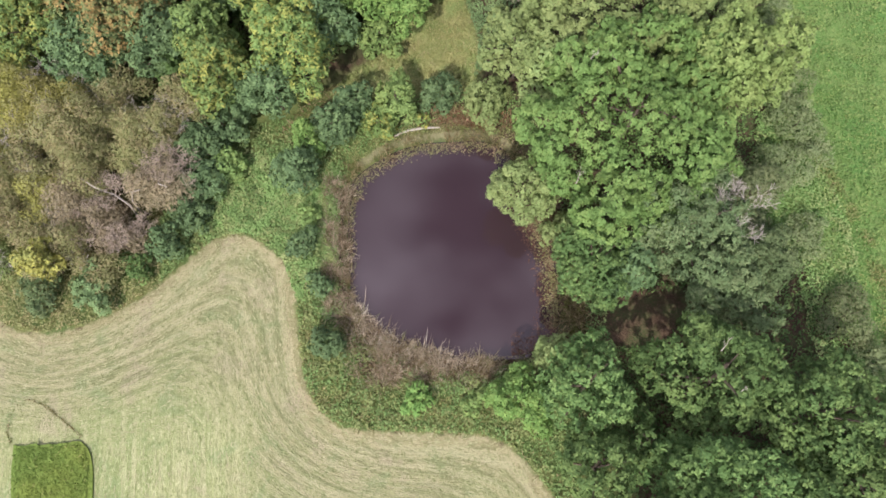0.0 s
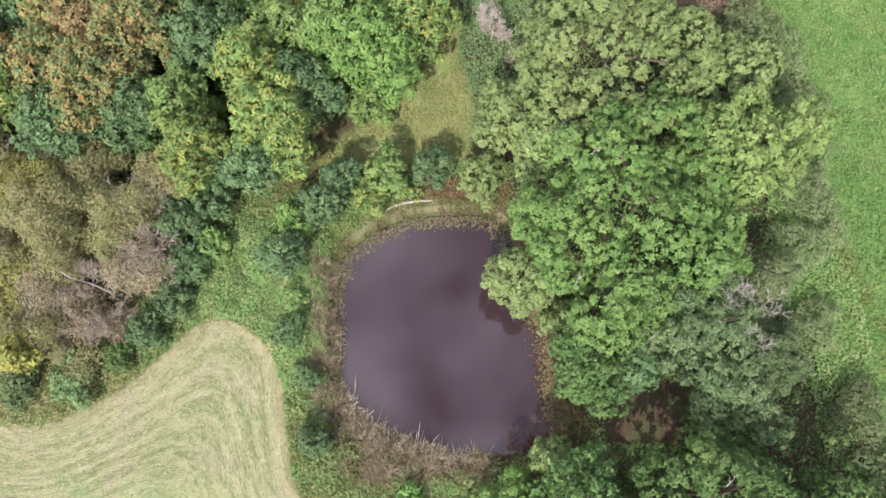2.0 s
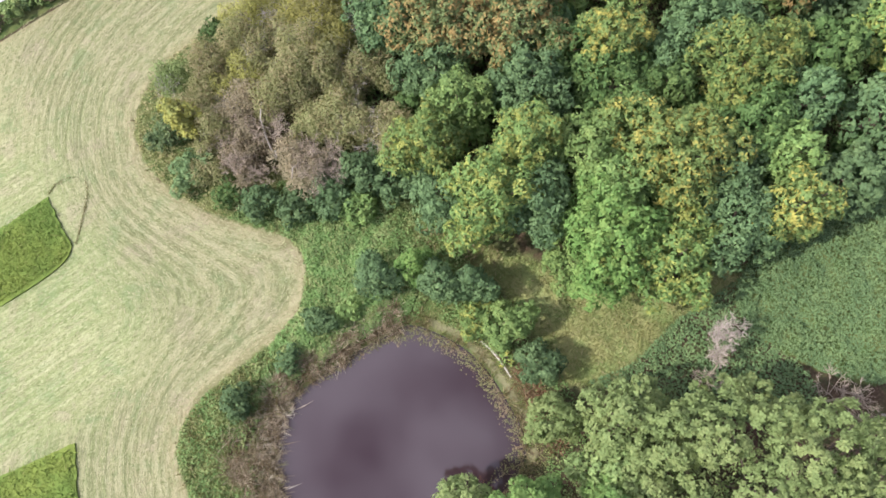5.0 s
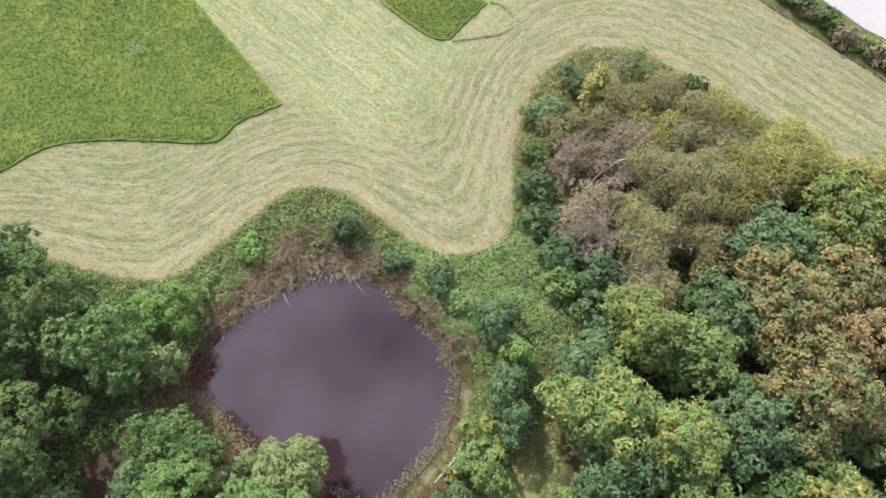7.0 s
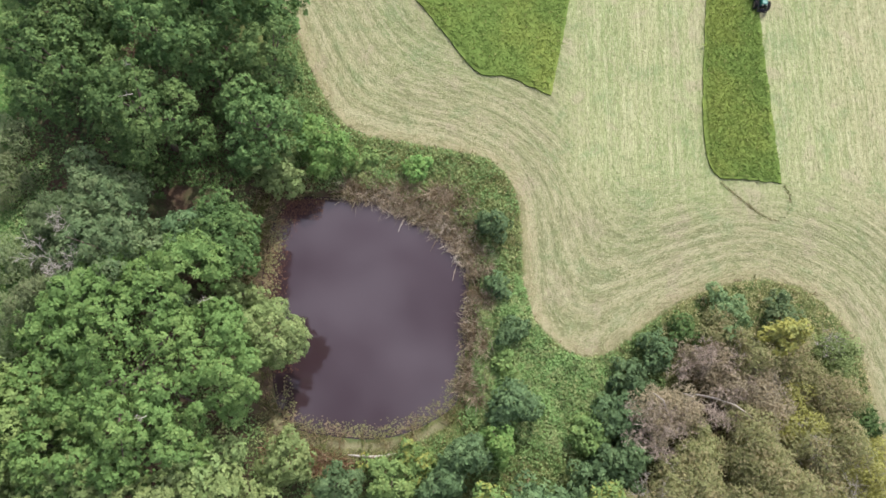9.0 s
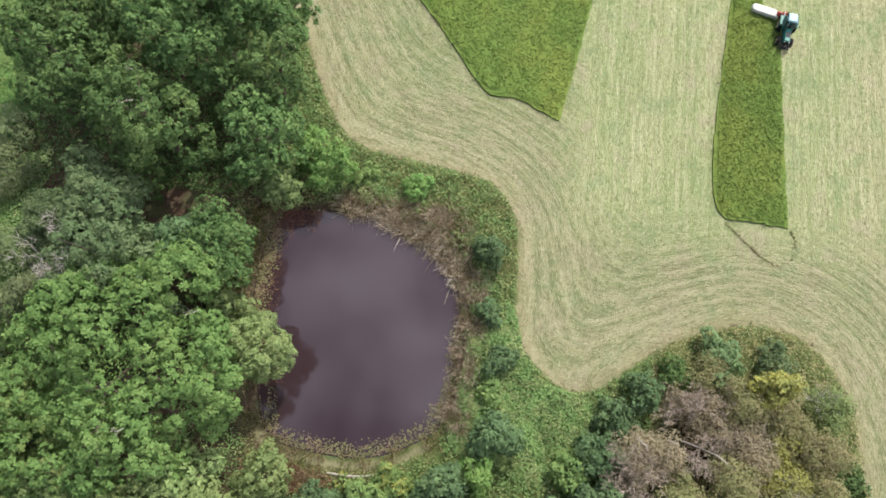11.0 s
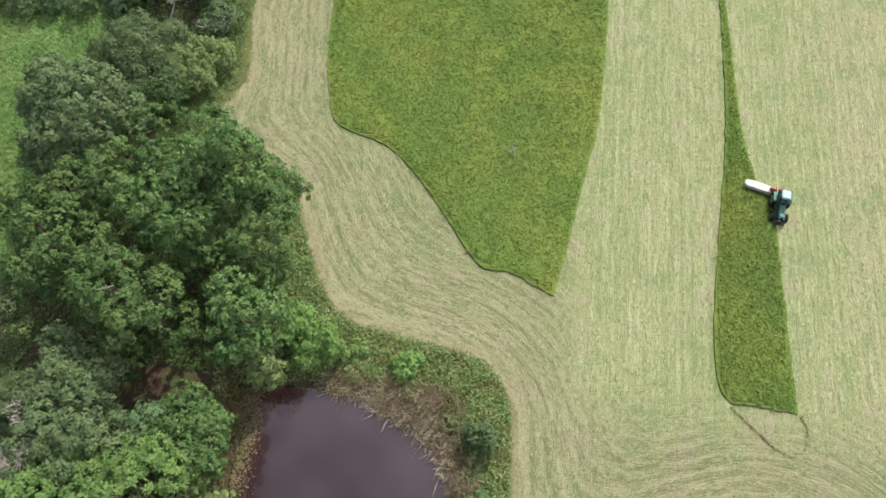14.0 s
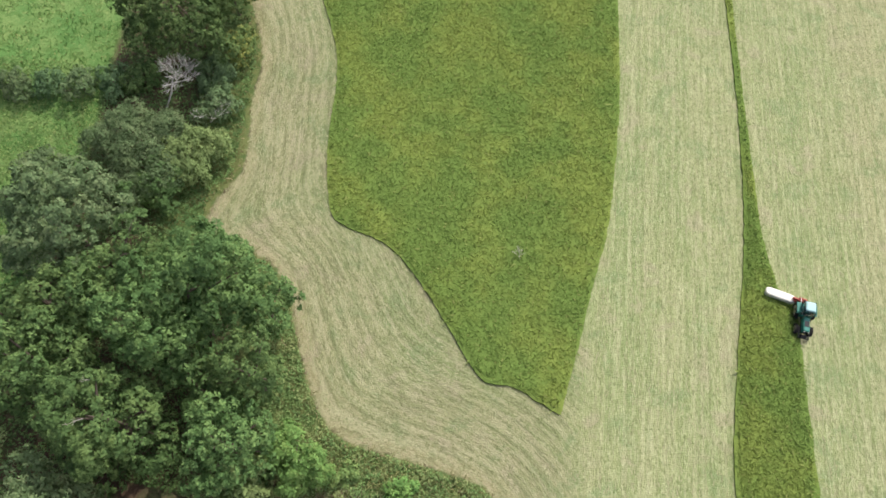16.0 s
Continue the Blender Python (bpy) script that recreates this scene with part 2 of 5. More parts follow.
def ground_material():
    """Woodland litter, mown stubble in swaths, grass and bare bank on one sheet of ground."""
    k = Nodes("ground")
    ragged = k.math("SUBTRACT", k.noise(1.1, 4.0), 0.5)
    fine = k.math("SUBTRACT", k.noise(6.0, 3.0), 0.5)
    rag = k.math("ADD", k.math("MULTIPLY", ragged, 1.2), k.math("MULTIPLY", fine, 0.6))

    def zone(name, soft=0.25):
        return k.step(k.math("ADD", k.attr(name), rag), -soft, soft)

    # mown stubble: streaks along the edge of the wood, and straight ones out in the field
    comb = k.n.new("ShaderNodeCombineXYZ")
    k.put(comb.inputs[0], k.attr("across"))
    k.put(comb.inputs[1], k.attr("along"))
    wob = k.math("MULTIPLY", k.math("SUBTRACT", k.noise(0.25, 2.0), 0.5), 1.2)
    k.put(comb.inputs[2], wob)
    edge_v = comb.outputs["Vector"]
    follow = k.attr("follow")

    def streak(a, b, detail=3.0):
        bent = k.noise(1.0, detail, 0.6, k.vec(edge_v, (a, b, 1.0)), 0.4)
        plain = k.noise(1.0, detail, 0.6, k.vec(k.co, (a, b, 1.0)), 0.25)
        n = k.n.new("ShaderNodeMix")
        k.put(n.inputs["Factor"], follow)
        k.put(n.inputs[2], plain)
        k.put(n.inputs[3], bent)
        return n.outputs[0]

    broad, swath, line, straw = streak(0.36, 0.02, 2.0), streak(1.9, 0.07, 2.0), streak(4.2, 0.22), streak(9.0, 2.2)
    patchy = k.noise(0.09, 3.0)
    dry = k.math("ADD", k.math("MULTIPLY", k.attr("dry"), 0.6), k.math("MULTIPLY", patchy, 0.8))
    mottle, crumb = k.noise(0.9, 4.0, 0.6, distort=0.6), k.noise(3.4, 4.0, 0.65)
    stub = k.mix(k.step(broad, 0.38, 0.62), (0.262, 0.305, 0.145), (0.325, 0.34, 0.18))
    stub = k.mix(k.math("MULTIPLY", k.step(dry, 0.42, 0.95), 0.75), stub, (0.365, 0.33, 0.207))
    stub = k.mix(k.math("MULTIPLY", k.step(mottle, 0.5, 0.7), 0.45), stub, (0.225, 0.265, 0.115))
    stub = k.mix(k.math("MULTIPLY", k.step(swath, 0.50, 0.66), 0.42), stub, (0.20, 0.25, 0.108))
    stub = k.mix(k.math("MULTIPLY", k.step(swath, 0.50, 0.34), 0.6), stub, (0.41, 0.395, 0.25))
    stub = k.mix(k.math("MULTIPLY", k.step(line, 0.53, 0.66), 0.45), stub, (0.175, 0.195, 0.09))
    stub = k.mix(k.math("MULTIPLY", k.step(line, 0.47, 0.33), 0.5), stub, (0.46, 0.44, 0.29))
    stub = k.mix(k.math("MULTIPLY", k.step(straw, 0.53, 0.66), 0.5), stub, (0.21, 0.22, 0.105))
    stub = k.mix(k.math("MULTIPLY", k.step(crumb, 0.46, 0.28), 0.45), stub, (0.47, 0.45, 0.30))

    stub = k.mix(k.math("MULTIPLY", k.math("MULTIPLY", follow, k.step(line, 0.54, 0.64)), 0.32), stub, (0.16, 0.15, 0.085))
    blot, speck, grit = k.noise(0.3, 4.0, 0.6, distort=0.5), k.noise(3.6, 3.0, 0.7, k.vec(k.co, (1.3, 0.75, 1.0)), 0.8), k.noise(11.0, 2.0, 0.7)
    stub = k.mix(k.math("MULTIPLY", k.step(blot, 0.53, 0.68), 0.65), stub, (0.36, 0.31, 0.225))
    stub = k.mix(k.math("MULTIPLY", k.step(blot, 0.48, 0.34), 0.65), stub, (0.19, 0.25, 0.12))
    stub = k.mix(k.math("MULTIPLY", k.step(speck, 0.55, 0.64), 0.85), stub, (0.15, 0.175, 0.075))
    stub = k.mix(k.math("MULTIPLY", k.step(speck, 0.45, 0.33), 0.65), stub, (0.48, 0.47, 0.31))
    stub = k.mix(k.math("MULTIPLY", k.step(grit, 0.55, 0.68), 0.6), stub, (0.19, 0.20, 0.10))

    dash, furrow = streak(5.5, 0.55, 4.0), streak(2.6, 0.10, 3.0)
    stub = k.mix(k.math("MULTIPLY", k.step(dash, 0.56, 0.64), 0.55), stub, (0.15, 0.165, 0.08))
    stub = k.mix(k.math("MULTIPLY", k.step(dash, 0.43, 0.35), 0.45), stub, (0.45, 0.43, 0.29))
    stub = k.mix(k.math("MULTIPLY", k.math("MULTIPLY", follow, k.step(furrow, 0.55, 0.64)), 0.5), stub, (0.17, 0.19, 0.095))
    wave = k.math("MULTIPLY", k.noise(0.45, 3.0), 7.0)
    bent = k.math("SINE", k.math("ADD", k.math("MULTIPLY", k.attr("across"), 6.8), wave))
    sep = k.n.new("ShaderNodeSeparateXYZ")
    k.put(sep.inputs[0], k.co)
    straight = k.math("SINE", k.math("ADD", k.math("MULTIPLY", sep.outputs[0], 7.4), wave))
    broken, rest = k.step(k.noise(0.7, 4.0, 0.6), 0.4, 0.6), k.math("SUBTRACT", 1.0, follow)
    for rows, weight, share in ((bent, follow, 0.42), (straight, rest, 0.22)):
        there = k.math("MULTIPLY", k.math("MULTIPLY", weight, broken), share)
        stub = k.mix(k.math("MULTIPLY", k.step(rows, 0.35, 0.95), there), stub, (0.16, 0.18, 0.085))
        stub = k.mix(k.math("MULTIPLY", k.step(rows, -0.35, -0.95), there), stub, (0.45, 0.42, 0.28))
    stub = k.mix(1.0, stub, (0.93, 0.955, 0.89), "MULTIPLY")
    stub = k.mix(k.math("MULTIPLY", follow, 0.5), stub, k.mix(1.0, stub, (0.83, 0.82, 0.76), "MULTIPLY"))
    stub = k.mix(follow, k.mix(1.0, stub, (1.09, 1.11, 1.05), "MULTIPLY"), stub)

    litter = k.mix(k.step(k.noise(0.5, 4.0), 0.38, 0.62), (0.075, 0.05, 0.033), (0.07, 0.085, 0.035))
    litter = k.mix(k.step(k.noise(5.0, 4.0), 0.45, 0.7), litter, (0.12, 0.085, 0.055))
    green = k.mix(k.step(k.noise(0.22, 4.0), 0.38, 0.62), (0.115, 0.235, 0.064), (0.185, 0.283, 0.088))
    green = k.mix(k.math("MULTIPLY", k.step(k.noise(3.0, 4.0), 0.42, 0.7), 0.5), green, (0.105, 0.20, 0.05))
    green = k.mix(k.math("MULTIPLY", k.step(k.noise(0.75, 4.0, 0.6, distort=0.7), 0.50, 0.62), 0.65), green, (0.09, 0.175, 0.042))
    green = k.mix(k.math("MULTIPLY", k.step(k.noise(1.5, 3.0, 0.6), 0.46, 0.32), 0.45), green, (0.29, 0.345, 0.125))
    glade = k.mix(k.step(k.noise(0.5, 4.0), 0.35, 0.65), (0.21, 0.27, 0.095), (0.33, 0.33, 0.14))
    soil = k.mix(k.noise(2.5, 5.0), (0.155, 0.165, 0.08), (0.25, 0.225, 0.13))
    mud = (0.055, 0.035, 0.025)
    scrub = k.mix(k.step(k.noise(0.7, 4.0), 0.38, 0.62), (0.085, 0.13, 0.04), (0.15, 0.17, 0.06))
    colour = k.mix(zone("scrub", 0.5), litter, scrub)
    colour = k.mix(zone("meadow", 0.6), colour, green)
    colour = k.mix(zone("glade", 0.7), colour, glade)
    colour = k.mix(zone("bank", 0.3), colour, soil)
    rim = k.math("MULTIPLY", k.step(k.math("ADD", k.attr("mown"), k.math("MULTIPLY", ragged, 1.5)), 1.7, 0.1), 0.22)
    stub = k.mix(rim, stub, (0.37, 0.275, 0.165))
    colour = k.mix(zone("mown"), colour, stub)
    colour = k.mix(k.step(k.attr("bed"), 0.1, 0.5), colour, mud)
    height = k.math("ADD", k.math("MULTIPLY", swath, 0.6), k.math("ADD", straw, k.noise(9.0, 4.0)))
    return k.surface(colour, 0.9, spec=0.15, normal=k.bump(height, 0.7, 0.1))


def water_material():
    k = Nodes("pond_water")
    body = k.mix(k.noise(0.14, 3.0), (0.034, 0.0205, 0.0235), (0.042, 0.0255, 0.029))
    ripple = k.noise(1.6, 3.0, vector=k.vec(k.co, (1.0, 0.7, 1.0)))
    return k.surface(body, 0.06, spec=0.84, normal=k.bump(ripple, 0.12, 0.02), ior=1.45)


def ground_grass(name, base, alt, low):
    """A closed cover of grass, mottled at several scales, with soft tufts."""
    k = Nodes(name)
    colour = k.mix(k.step(k.noise(0.14, 3.0), 0.4, 0.62), base, alt)
    colour = k.mix(k.math("MULTIPLY", k.step(k.noise(1.3, 4.0), 0.48, 0.7), 0.55), colour, low)
    tuft = k.noise(5.0, 5.0, 0.65)
    colour = k.mix(k.math("MULTIPLY", k.step(tuft, 0.5, 0.72), 0.45), colour, low)
    return k.surface(colour, 0.9, spec=0.04, normal=k.bump(tuft, 0.6, 0.08))


M["ground"] = ground_material()
M["water"] = water_material()
M["sward"] = ground_grass("sward", (0.142, 0.214, 0.051), (0.19, 0.245, 0.057), (0.118, 0.188, 0.045))
M["gravel"] = plain_material("pale_gravel", (0.45, 0.44, 0.42), 0.9, grain=0.2, scale=2.0, relief=0.02)


# ---- meshes ----
from mathutils.geometry import tessellate_polygon


def sheet(name, verts, faces, mat, parent=None, label="", smooth=False):
    """A mesh object from arrays of places and of equal-sided faces."""
    verts, faces = np.asarray(verts, dtype=np.float32), np.asarray(faces, dtype=np.int32)
    me = bpy.data.meshes.new(name)
    me.vertices.add(len(verts))
    me.vertices.foreach_set("co", verts.ravel())
    sides = faces.shape[1]
    me.loops.add(faces.size)
    me.loops.foreach_set("vertex_index", faces.ravel())
    me.polygons.add(len(faces))
    me.polygons.foreach_set("loop_start", np.arange(len(faces), dtype=np.int32) * sides)
    if smooth:
        me.polygons.foreach_set("use_smooth", np.ones(len(faces), dtype=bool))
    me.update(calc_edges=True)
    me.materials.append(mat)
    ob = new(name, me)
    if parent:
        ob.parent = parent
    return tagged(ob, label)


def part(name, bm, mat, parent=None, label="", smooth=False):
    """A mesh object from a bmesh."""
    me = bpy.data.meshes.new(name)
    bm.to_mesh(me)
    bm.free()
    if smooth:
        for p in me.polygons:
            p.use_smooth = True
    me.materials.append(mat)
    ob = new(name, me)
    if parent:
        ob.parent = parent
    return tagged(ob, label)


def unit(v):
    return v / np.maximum(np.linalg.norm(v, axis=-1, keepdims=True), 1e-9)


def leaves(places, normals, length, width, rng):
    """Small pointed leaf sprays at places."""
    n = len(places)
    t = unit(np.cross(normals, rng.normal(size=(n, 3))))
    b = np.cross(normals, t)
    ln = (length * rng.uniform(0.7, 1.3, n))[:, None]
    wd = (width * rng.uniform(0.7, 1.3, n))[:, None]
    v = np.stack([places - t * ln * 0.6, places + t * ln * 0.4 + b * wd / 2 + normals * wd * 0.15, places + t * ln * 0.4 - b * wd / 2], axis=1)
    return v.reshape(-1, 3), np.arange(n * 3).reshape(-1, 3)


def blades(places, lean, height, width, rng):
    """Upright blades that taper to a tip; lean: how far the tip goes aside, per metre of height."""
    n = len(places)
    a = rng.uniform(0, 2 * math.pi, n)
    side = np.stack([np.cos(a), np.sin(a), np.zeros(n)], 1)
    h = (height * rng.uniform(0.6, 1.3, n))[:, None]
    w = (width * rng.uniform(0.6, 1.4, n))[:, None]
    off = rng.normal(size=(n, 3)) * lean
    off[:, 2] = 0
    tip = places + np.array([0, 0, 1.0]) * h + off * h
    mid = places + (tip - places) * 0.5 - np.array([0, 0, -0.08]) * h
    v = np.stack([places - side * w / 2, mid - side * w / 2, tip, mid + side * w / 2], axis=1)
    return v.reshape(-1, 3), np.arange(n * 4).reshape(-1, 4)


def tube_arrays(points, radii, sides=6):
    pts = [Vector(p) for p in points]
    verts, faces = [], []
    for i, p in enumerate(pts):
        ax = (pts[min(i + 1, len(pts) - 1)] - pts[max(i - 1, 0)]).normalized()
        u = ax.orthogonal().normalized()
        w = ax.cross(u)
        for s in range(sides):
            a = 2 * math.pi * s / sides
            verts.append(p + (u * math.cos(a) + w * math.sin(a)) * radii[i])
    for i in range(len(pts) - 1):
        for s in range(sides):
            q = (s + 1) % sides
            faces.append((i * sides + s, i * sides + q, (i + 1) * sides + q, (i + 1) * sides + s))
    return verts, faces


def tube(name, points, radii, mat, parent, label="", sides=7):
    v, f = tube_arrays(points, radii, sides)
    return sheet(name, v, f, mat, parent, label, smooth=True)


def inside(px, py, poly):
    hit = np.zeros(len(px), dtype=bool)
    x0, y0 = poly[-1]
    for x1, y1 in poly:
        cross = ((y0 > py) != (y1 > py)) & (px < (x1 - x0) * (py - y0) / ((y1 - y0) or 1e-9) + x0)
        hit ^= cross
        x0, y0 = x1, y1
    return hit


def to_line(px, py, line, closed=False):
    """Distance to a line of points, and how far along it the nearest place lies."""
    best, along, run = np.full(len(px), 1e9), np.zeros(len(px)), 0.0
    pts = list(line) + ([line[0]] if closed else [])
    for (ax, ay), (bx, by) in zip(pts, pts[1:]):
        dx, dy = bx - ax, by - ay
        length = math.hypot(dx, dy)
        s = np.clip(((px - ax) * dx + (py - ay) * dy) / length ** 2, 0, 1)
        d = np.hypot(px - ax - s * dx, py - ay - s * dy)
        near = d < best
        best = np.where(near, d, best)
        along = np.where(near, run + s * length, along)
        run += length
    return best, along


def to_edge(px, py, soft=2.2):
    """A rounded-off distance to the wood's edge, and how far along the edge."""
    pts, run, total = [], [], 0.0
    for (ax, ay), (bx, by) in zip(WOOD_EDGE, WOOD_EDGE[1:]):
        length = math.hypot(bx - ax, by - ay)
        if max(abs(ax), abs(ay)) < 75:
            for s in np.arange(0, length, 0.7):
                pts.append((ax + (bx - ax) * s / length, ay + (by - ay) * s / length))
                run.append(total + s)
        total += length
    pts, run = np.array(pts), np.array(run)
    dist, along = np.zeros(len(px)), np.zeros(len(px))
    for i in range(0, len(px), 20000):
        d = np.hypot(px[i:i + 20000, None] - pts[None, :, 0], py[i:i + 20000, None] - pts[None, :, 1]).astype(np.float32)
        low = d.min(axis=1)
        w = np.exp(-(d - low[:, None]) / soft)
        dist[i:i + 20000] = low - soft * np.log(w.sum(axis=1))
        along[i:i + 20000] = (w * run).sum(axis=1) / w.sum(axis=1)
    return dist, along


def signed(px, py, poly):
    """Metres inside a closed outline (outside: minus)."""
    d, _ = to_line(px, py, poly, True)
    return np.where(inside(px, py, poly), d, -d)


def smooth_line(line, closed=False, steps=5):
    """Rounds a line of corners off (Catmull-Rom)."""
    n, out = len(line), []
    for i in range(n if closed else n - 1):
        p = [line[(i + j) % n] if closed else line[min(max(i + j, 0), n - 1)] for j in (-1, 0, 1, 2)]
        for s in range(steps):
            t = s / steps
            out.append(tuple(0.5 * (2 * p[1][a] + (p[2][a] - p[0][a]) * t + (2 * p[0][a] - 5 * p[1][a] + 4 * p[2][a] - p[3][a]) * t * t
                                    + (3 * p[1][a] - p[0][a] - 3 * p[2][a] + p[3][a]) * t ** 3) for a in (0, 1)))
    if not closed:
        out.append(tuple(line[-1]))
    return out


# ---- plan ----
WATER_Z = -0.6
POND = smooth_line([(-9.0, 31.2), (-5.8, 33.2), (-3.0, 34.0), (0.4, 34.0), (4.2, 33.4), (5.9, 31.2), (7.1, 26.0), (8.2, 22.2), (8.2, 18.3),
                    (7.7, 15.0), (6.0, 13.0), (2.1, 12.9), (-0.8, 12.6), (-3.6, 13.4), (-6.3, 14.4), (-8.5, 15.8), (-9.8, 17.6), (-10.0, 20.5),
                    (-10.0, 23.5), (-9.9, 26.5), (-9.5, 29.4)], True, 4)
WOOD_EDGE = smooth_line([(-54, 140), (-50, 90), (-47.5, 60), (-46.5, 45), (-45.5, 33.5), (-44.9, 30.0), (-44.3, 25.9), (-42.7, 22.3), (-40.8, 20.2), (-38.4, 19.2),
                         (-35.2, 19.0), (-31.9, 19.9), (-29.6, 20.9), (-27.1, 22.4), (-24.2, 24.7), (-21.9, 26.2), (-19.6, 26.3), (-17.4, 24.9),
                         (-15.8, 23.0), (-15.1, 20.6), (-14.9, 16.8), (-14.5, 13.0), (-13.5, 10.3), (-11.7, 8.6), (-9.2, 7.9), (-6.3, 7.5),
                         (-2.7, 7.0), (0.6, 6.4), (2.8, 4.9), (4.3, 2.7), (6.3, -1.0), (8.8, -6.4), (12.0, -9.4), (16.5, -11.0), (18.6, -12.2),
                         (18.2, -15.6), (16.8, -18.8), (17.4, -23.5), (18.4, -28.0), (18.9, -34.2), (22.5, -42.6), (27, -55), (34, -80), (44, -120)], False, 4)
FIELD_W = -56.8
MOWN = WOOD_EDGE + [(44, -2600), (FIELD_W, -2600), (FIELD_W, 140)]
PATCH = smooth_line([(18.0, -52), (13.7, -42.9), (10.8, -36.2), (9.6, -30.5), (9.0, -24.4), (7.7, -18.2), (6.4, -14.9), (4.6, -13.7), (0.8, -12.6),
                     (-2.6, -9.8), (-6.5, -5.1), (-9.2, -1.6), (-10.7, -0.3), (-13.2, -0.1), (-15.4, 0.8)], False, 4) + [(-17.4, 1.7)] + smooth_line(
    [(-18.5, -4.2), (-19.7, -11.8), (-20.8, -18.3), (-21.3, -31.7), (-21.0, -41.0), (-20.4, -52)], False, 3)
STRIP = smooth_line([(-33.0, -52), (-33.8, -35), (-33.8, -19.5), (-32.8, -8), (-32.0, 1.0), (-31.9, 5.0), (-32.2, 8.2), (-33.2, 9.5)], False, 3) + [
    (-34.8, 9.5), (-38.8, 9.7), (-38.5, 3.0), (-38.25, -5.4), (-38.1, -11.8), (-36.8, -11.9), (-35.4, -18.6), (-34.7, -31.3), (-34.2, -41.5), (-33.8, -52)]
MEADOW = smooth_line([(46, -120), (41, -60), (36.5, -36), (34.5, -24), (33.5, -16), (33.5, -4), (33.5, 6), (32.6, 13.4), (30.0, 19.5), (27.0, 25.5),
                      (30.5, 32), (33.3, 40), (33.2, 46), (32.3, 51), (34, 57), (37, 62), (35, 75), (32, 140)], False, 3) + [(2600, 140), (2600, -120)]
# covers only the bright part; the shadowed track gets a darker colour of its own
GLADE = smooth_line([(-10.4, 38.9), (-7.0, 39.4), (-1.0, 38.8), (3.2, 39.5), (4.3, 44), (3.5, 50), (3.8, 56), (2.0, 57),
                     (0.8, 51), (-2.5, 48.3), (-7.0, 43.6), (-10.4, 41.2)], True, 3)
THICKET = smooth_line([(3.5, 57), (6, 54.5), (12, 56), (17, 60), (21, 68), (18, 80), (4, 82), (1.5, 70), (2.5, 62)], True, 3)

REEDS = smooth_line([(-10.6, 15.6), (-9.2, 11.6), (-5.0, 11.6), (-1.0, 11.0), (1.6, 11.3), (1.4, 12.9), (-1.2, 13.1), (-4.2, 14.3), (-6.8, 15.6), (-8.6, 17.1), (-9.6, 18.6), (-11.0, 18.6)], True, 3)
WEST_SHORE = smooth_line([(-9.6, 18.0), (-10.0, 20.5), (-9.9, 26.5), (-9.4, 29.6), (-11.3, 31.4), (-11.9, 28), (-12.2, 23), (-12.4, 19.6), (-11.4, 17.6)], True, 3)


def ground_z(px, py):
    d = signed(px, py, POND)
    z = np.where(d > 0, WATER_Z - 0.05 - np.minimum(d, 3) * 0.3, WATER_Z - 0.05 + np.minimum(-d, 1.8) / 1.8 * (0.05 - WATER_Z))
    return np.where(d < -1.8, 0.0, z)


# ---- ground ----
def build_ground():
    xs = np.concatenate([[-2600, -900, -300, -140, -90], np.arange(-72, 64.1, 0.58), [80, 110, 180, 400, 1000, 2600]])
    ys = np.concatenate([[-2600, -900, -300, -140, -95], np.arange(-76, 100.1, 0.58), [115, 140, 200, 400, 1000, 2600]])
    gx, gy = np.meshgrid(xs, ys)
    px, py = gx.ravel(), gy.ravel()
    nx, ny = len(xs), len(ys)
    i = np.arange(nx * ny).reshape(ny, nx)
    quads = np.stack([i[:-1, :-1], i[:-1, 1:], i[1:, 1:], i[1:, :-1]], -1).reshape(-1, 4)
    ob = sheet("ground", np.stack([px, py, ground_z(px, py)], 1), quads, M["ground"], smooth=True)
    edge, along = to_line(px, py, WOOD_EDGE)
    mown = np.where(inside(px, py, MOWN), edge, -edge)
    across, along = to_edge(px, py)
    west = np.clip((px - FIELD_W), -5, 5)
    pond = signed(px, py, POND)
    bank_n = np.where((py > 32.0) & (px > -9) & (px < 7), 0.5 - np.abs(-pond - 0.8) * 1.5, -2.0)
    reach = np.where((px < -17) & (py < 14), np.clip((-px - 17) / 4, 0, 1) * np.clip((14 - py) / 6, 0, 1), 0)
    straight = np.maximum(reach, np.clip((edge - 13) / 5, 0, 1))
    scrub = np.maximum(2.5 - np.where(mown < 0, -mown, 99) * 0.45, 1.2 - np.abs(np.hypot(px - (-12), py - 25) - 0) * 0.08)
    scrub = np.maximum(scrub, np.where((px < -8) & (py > 8) & (py < 40) & (px > -24), 1.0, -1.0))
    scrub = np.maximum(scrub, np.where(inside(px, py, THICKET) | (px < FIELD_W), 1.0, -1.0))
    for name, values in (("mown", np.minimum(mown, west)), ("across", across), ("along", along), ("follow", 1 - straight),
                         ("dry", np.maximum(np.clip(1.25 - edge / 8, 0, 1), np.clip((-px - 41) / 7, 0, 0.95)) + 0.75 * np.exp(-((px + 18.2) ** 2 + (py - 21.8) ** 2) / 9)), ("meadow", signed(px, py, MEADOW)), ("glade", signed(px, py, GLADE)),
                         ("scrub", scrub), ("bank", bank_n), ("bed", np.maximum(pond, np.minimum(np.maximum(signed(px, py, REEDS), signed(px, py, WEST_SHORE) - 0.3), 0.6)))):
        at = ob.data.attributes.new(name, "FLOAT", "POINT")
        at.data.foreach_set("value", np.clip(values, -400, 400).astype(np.float32))
    tagged(ob, "level ground of mown hay field, woodland floor and pond bank", "ground", kind="structure")


build_ground()


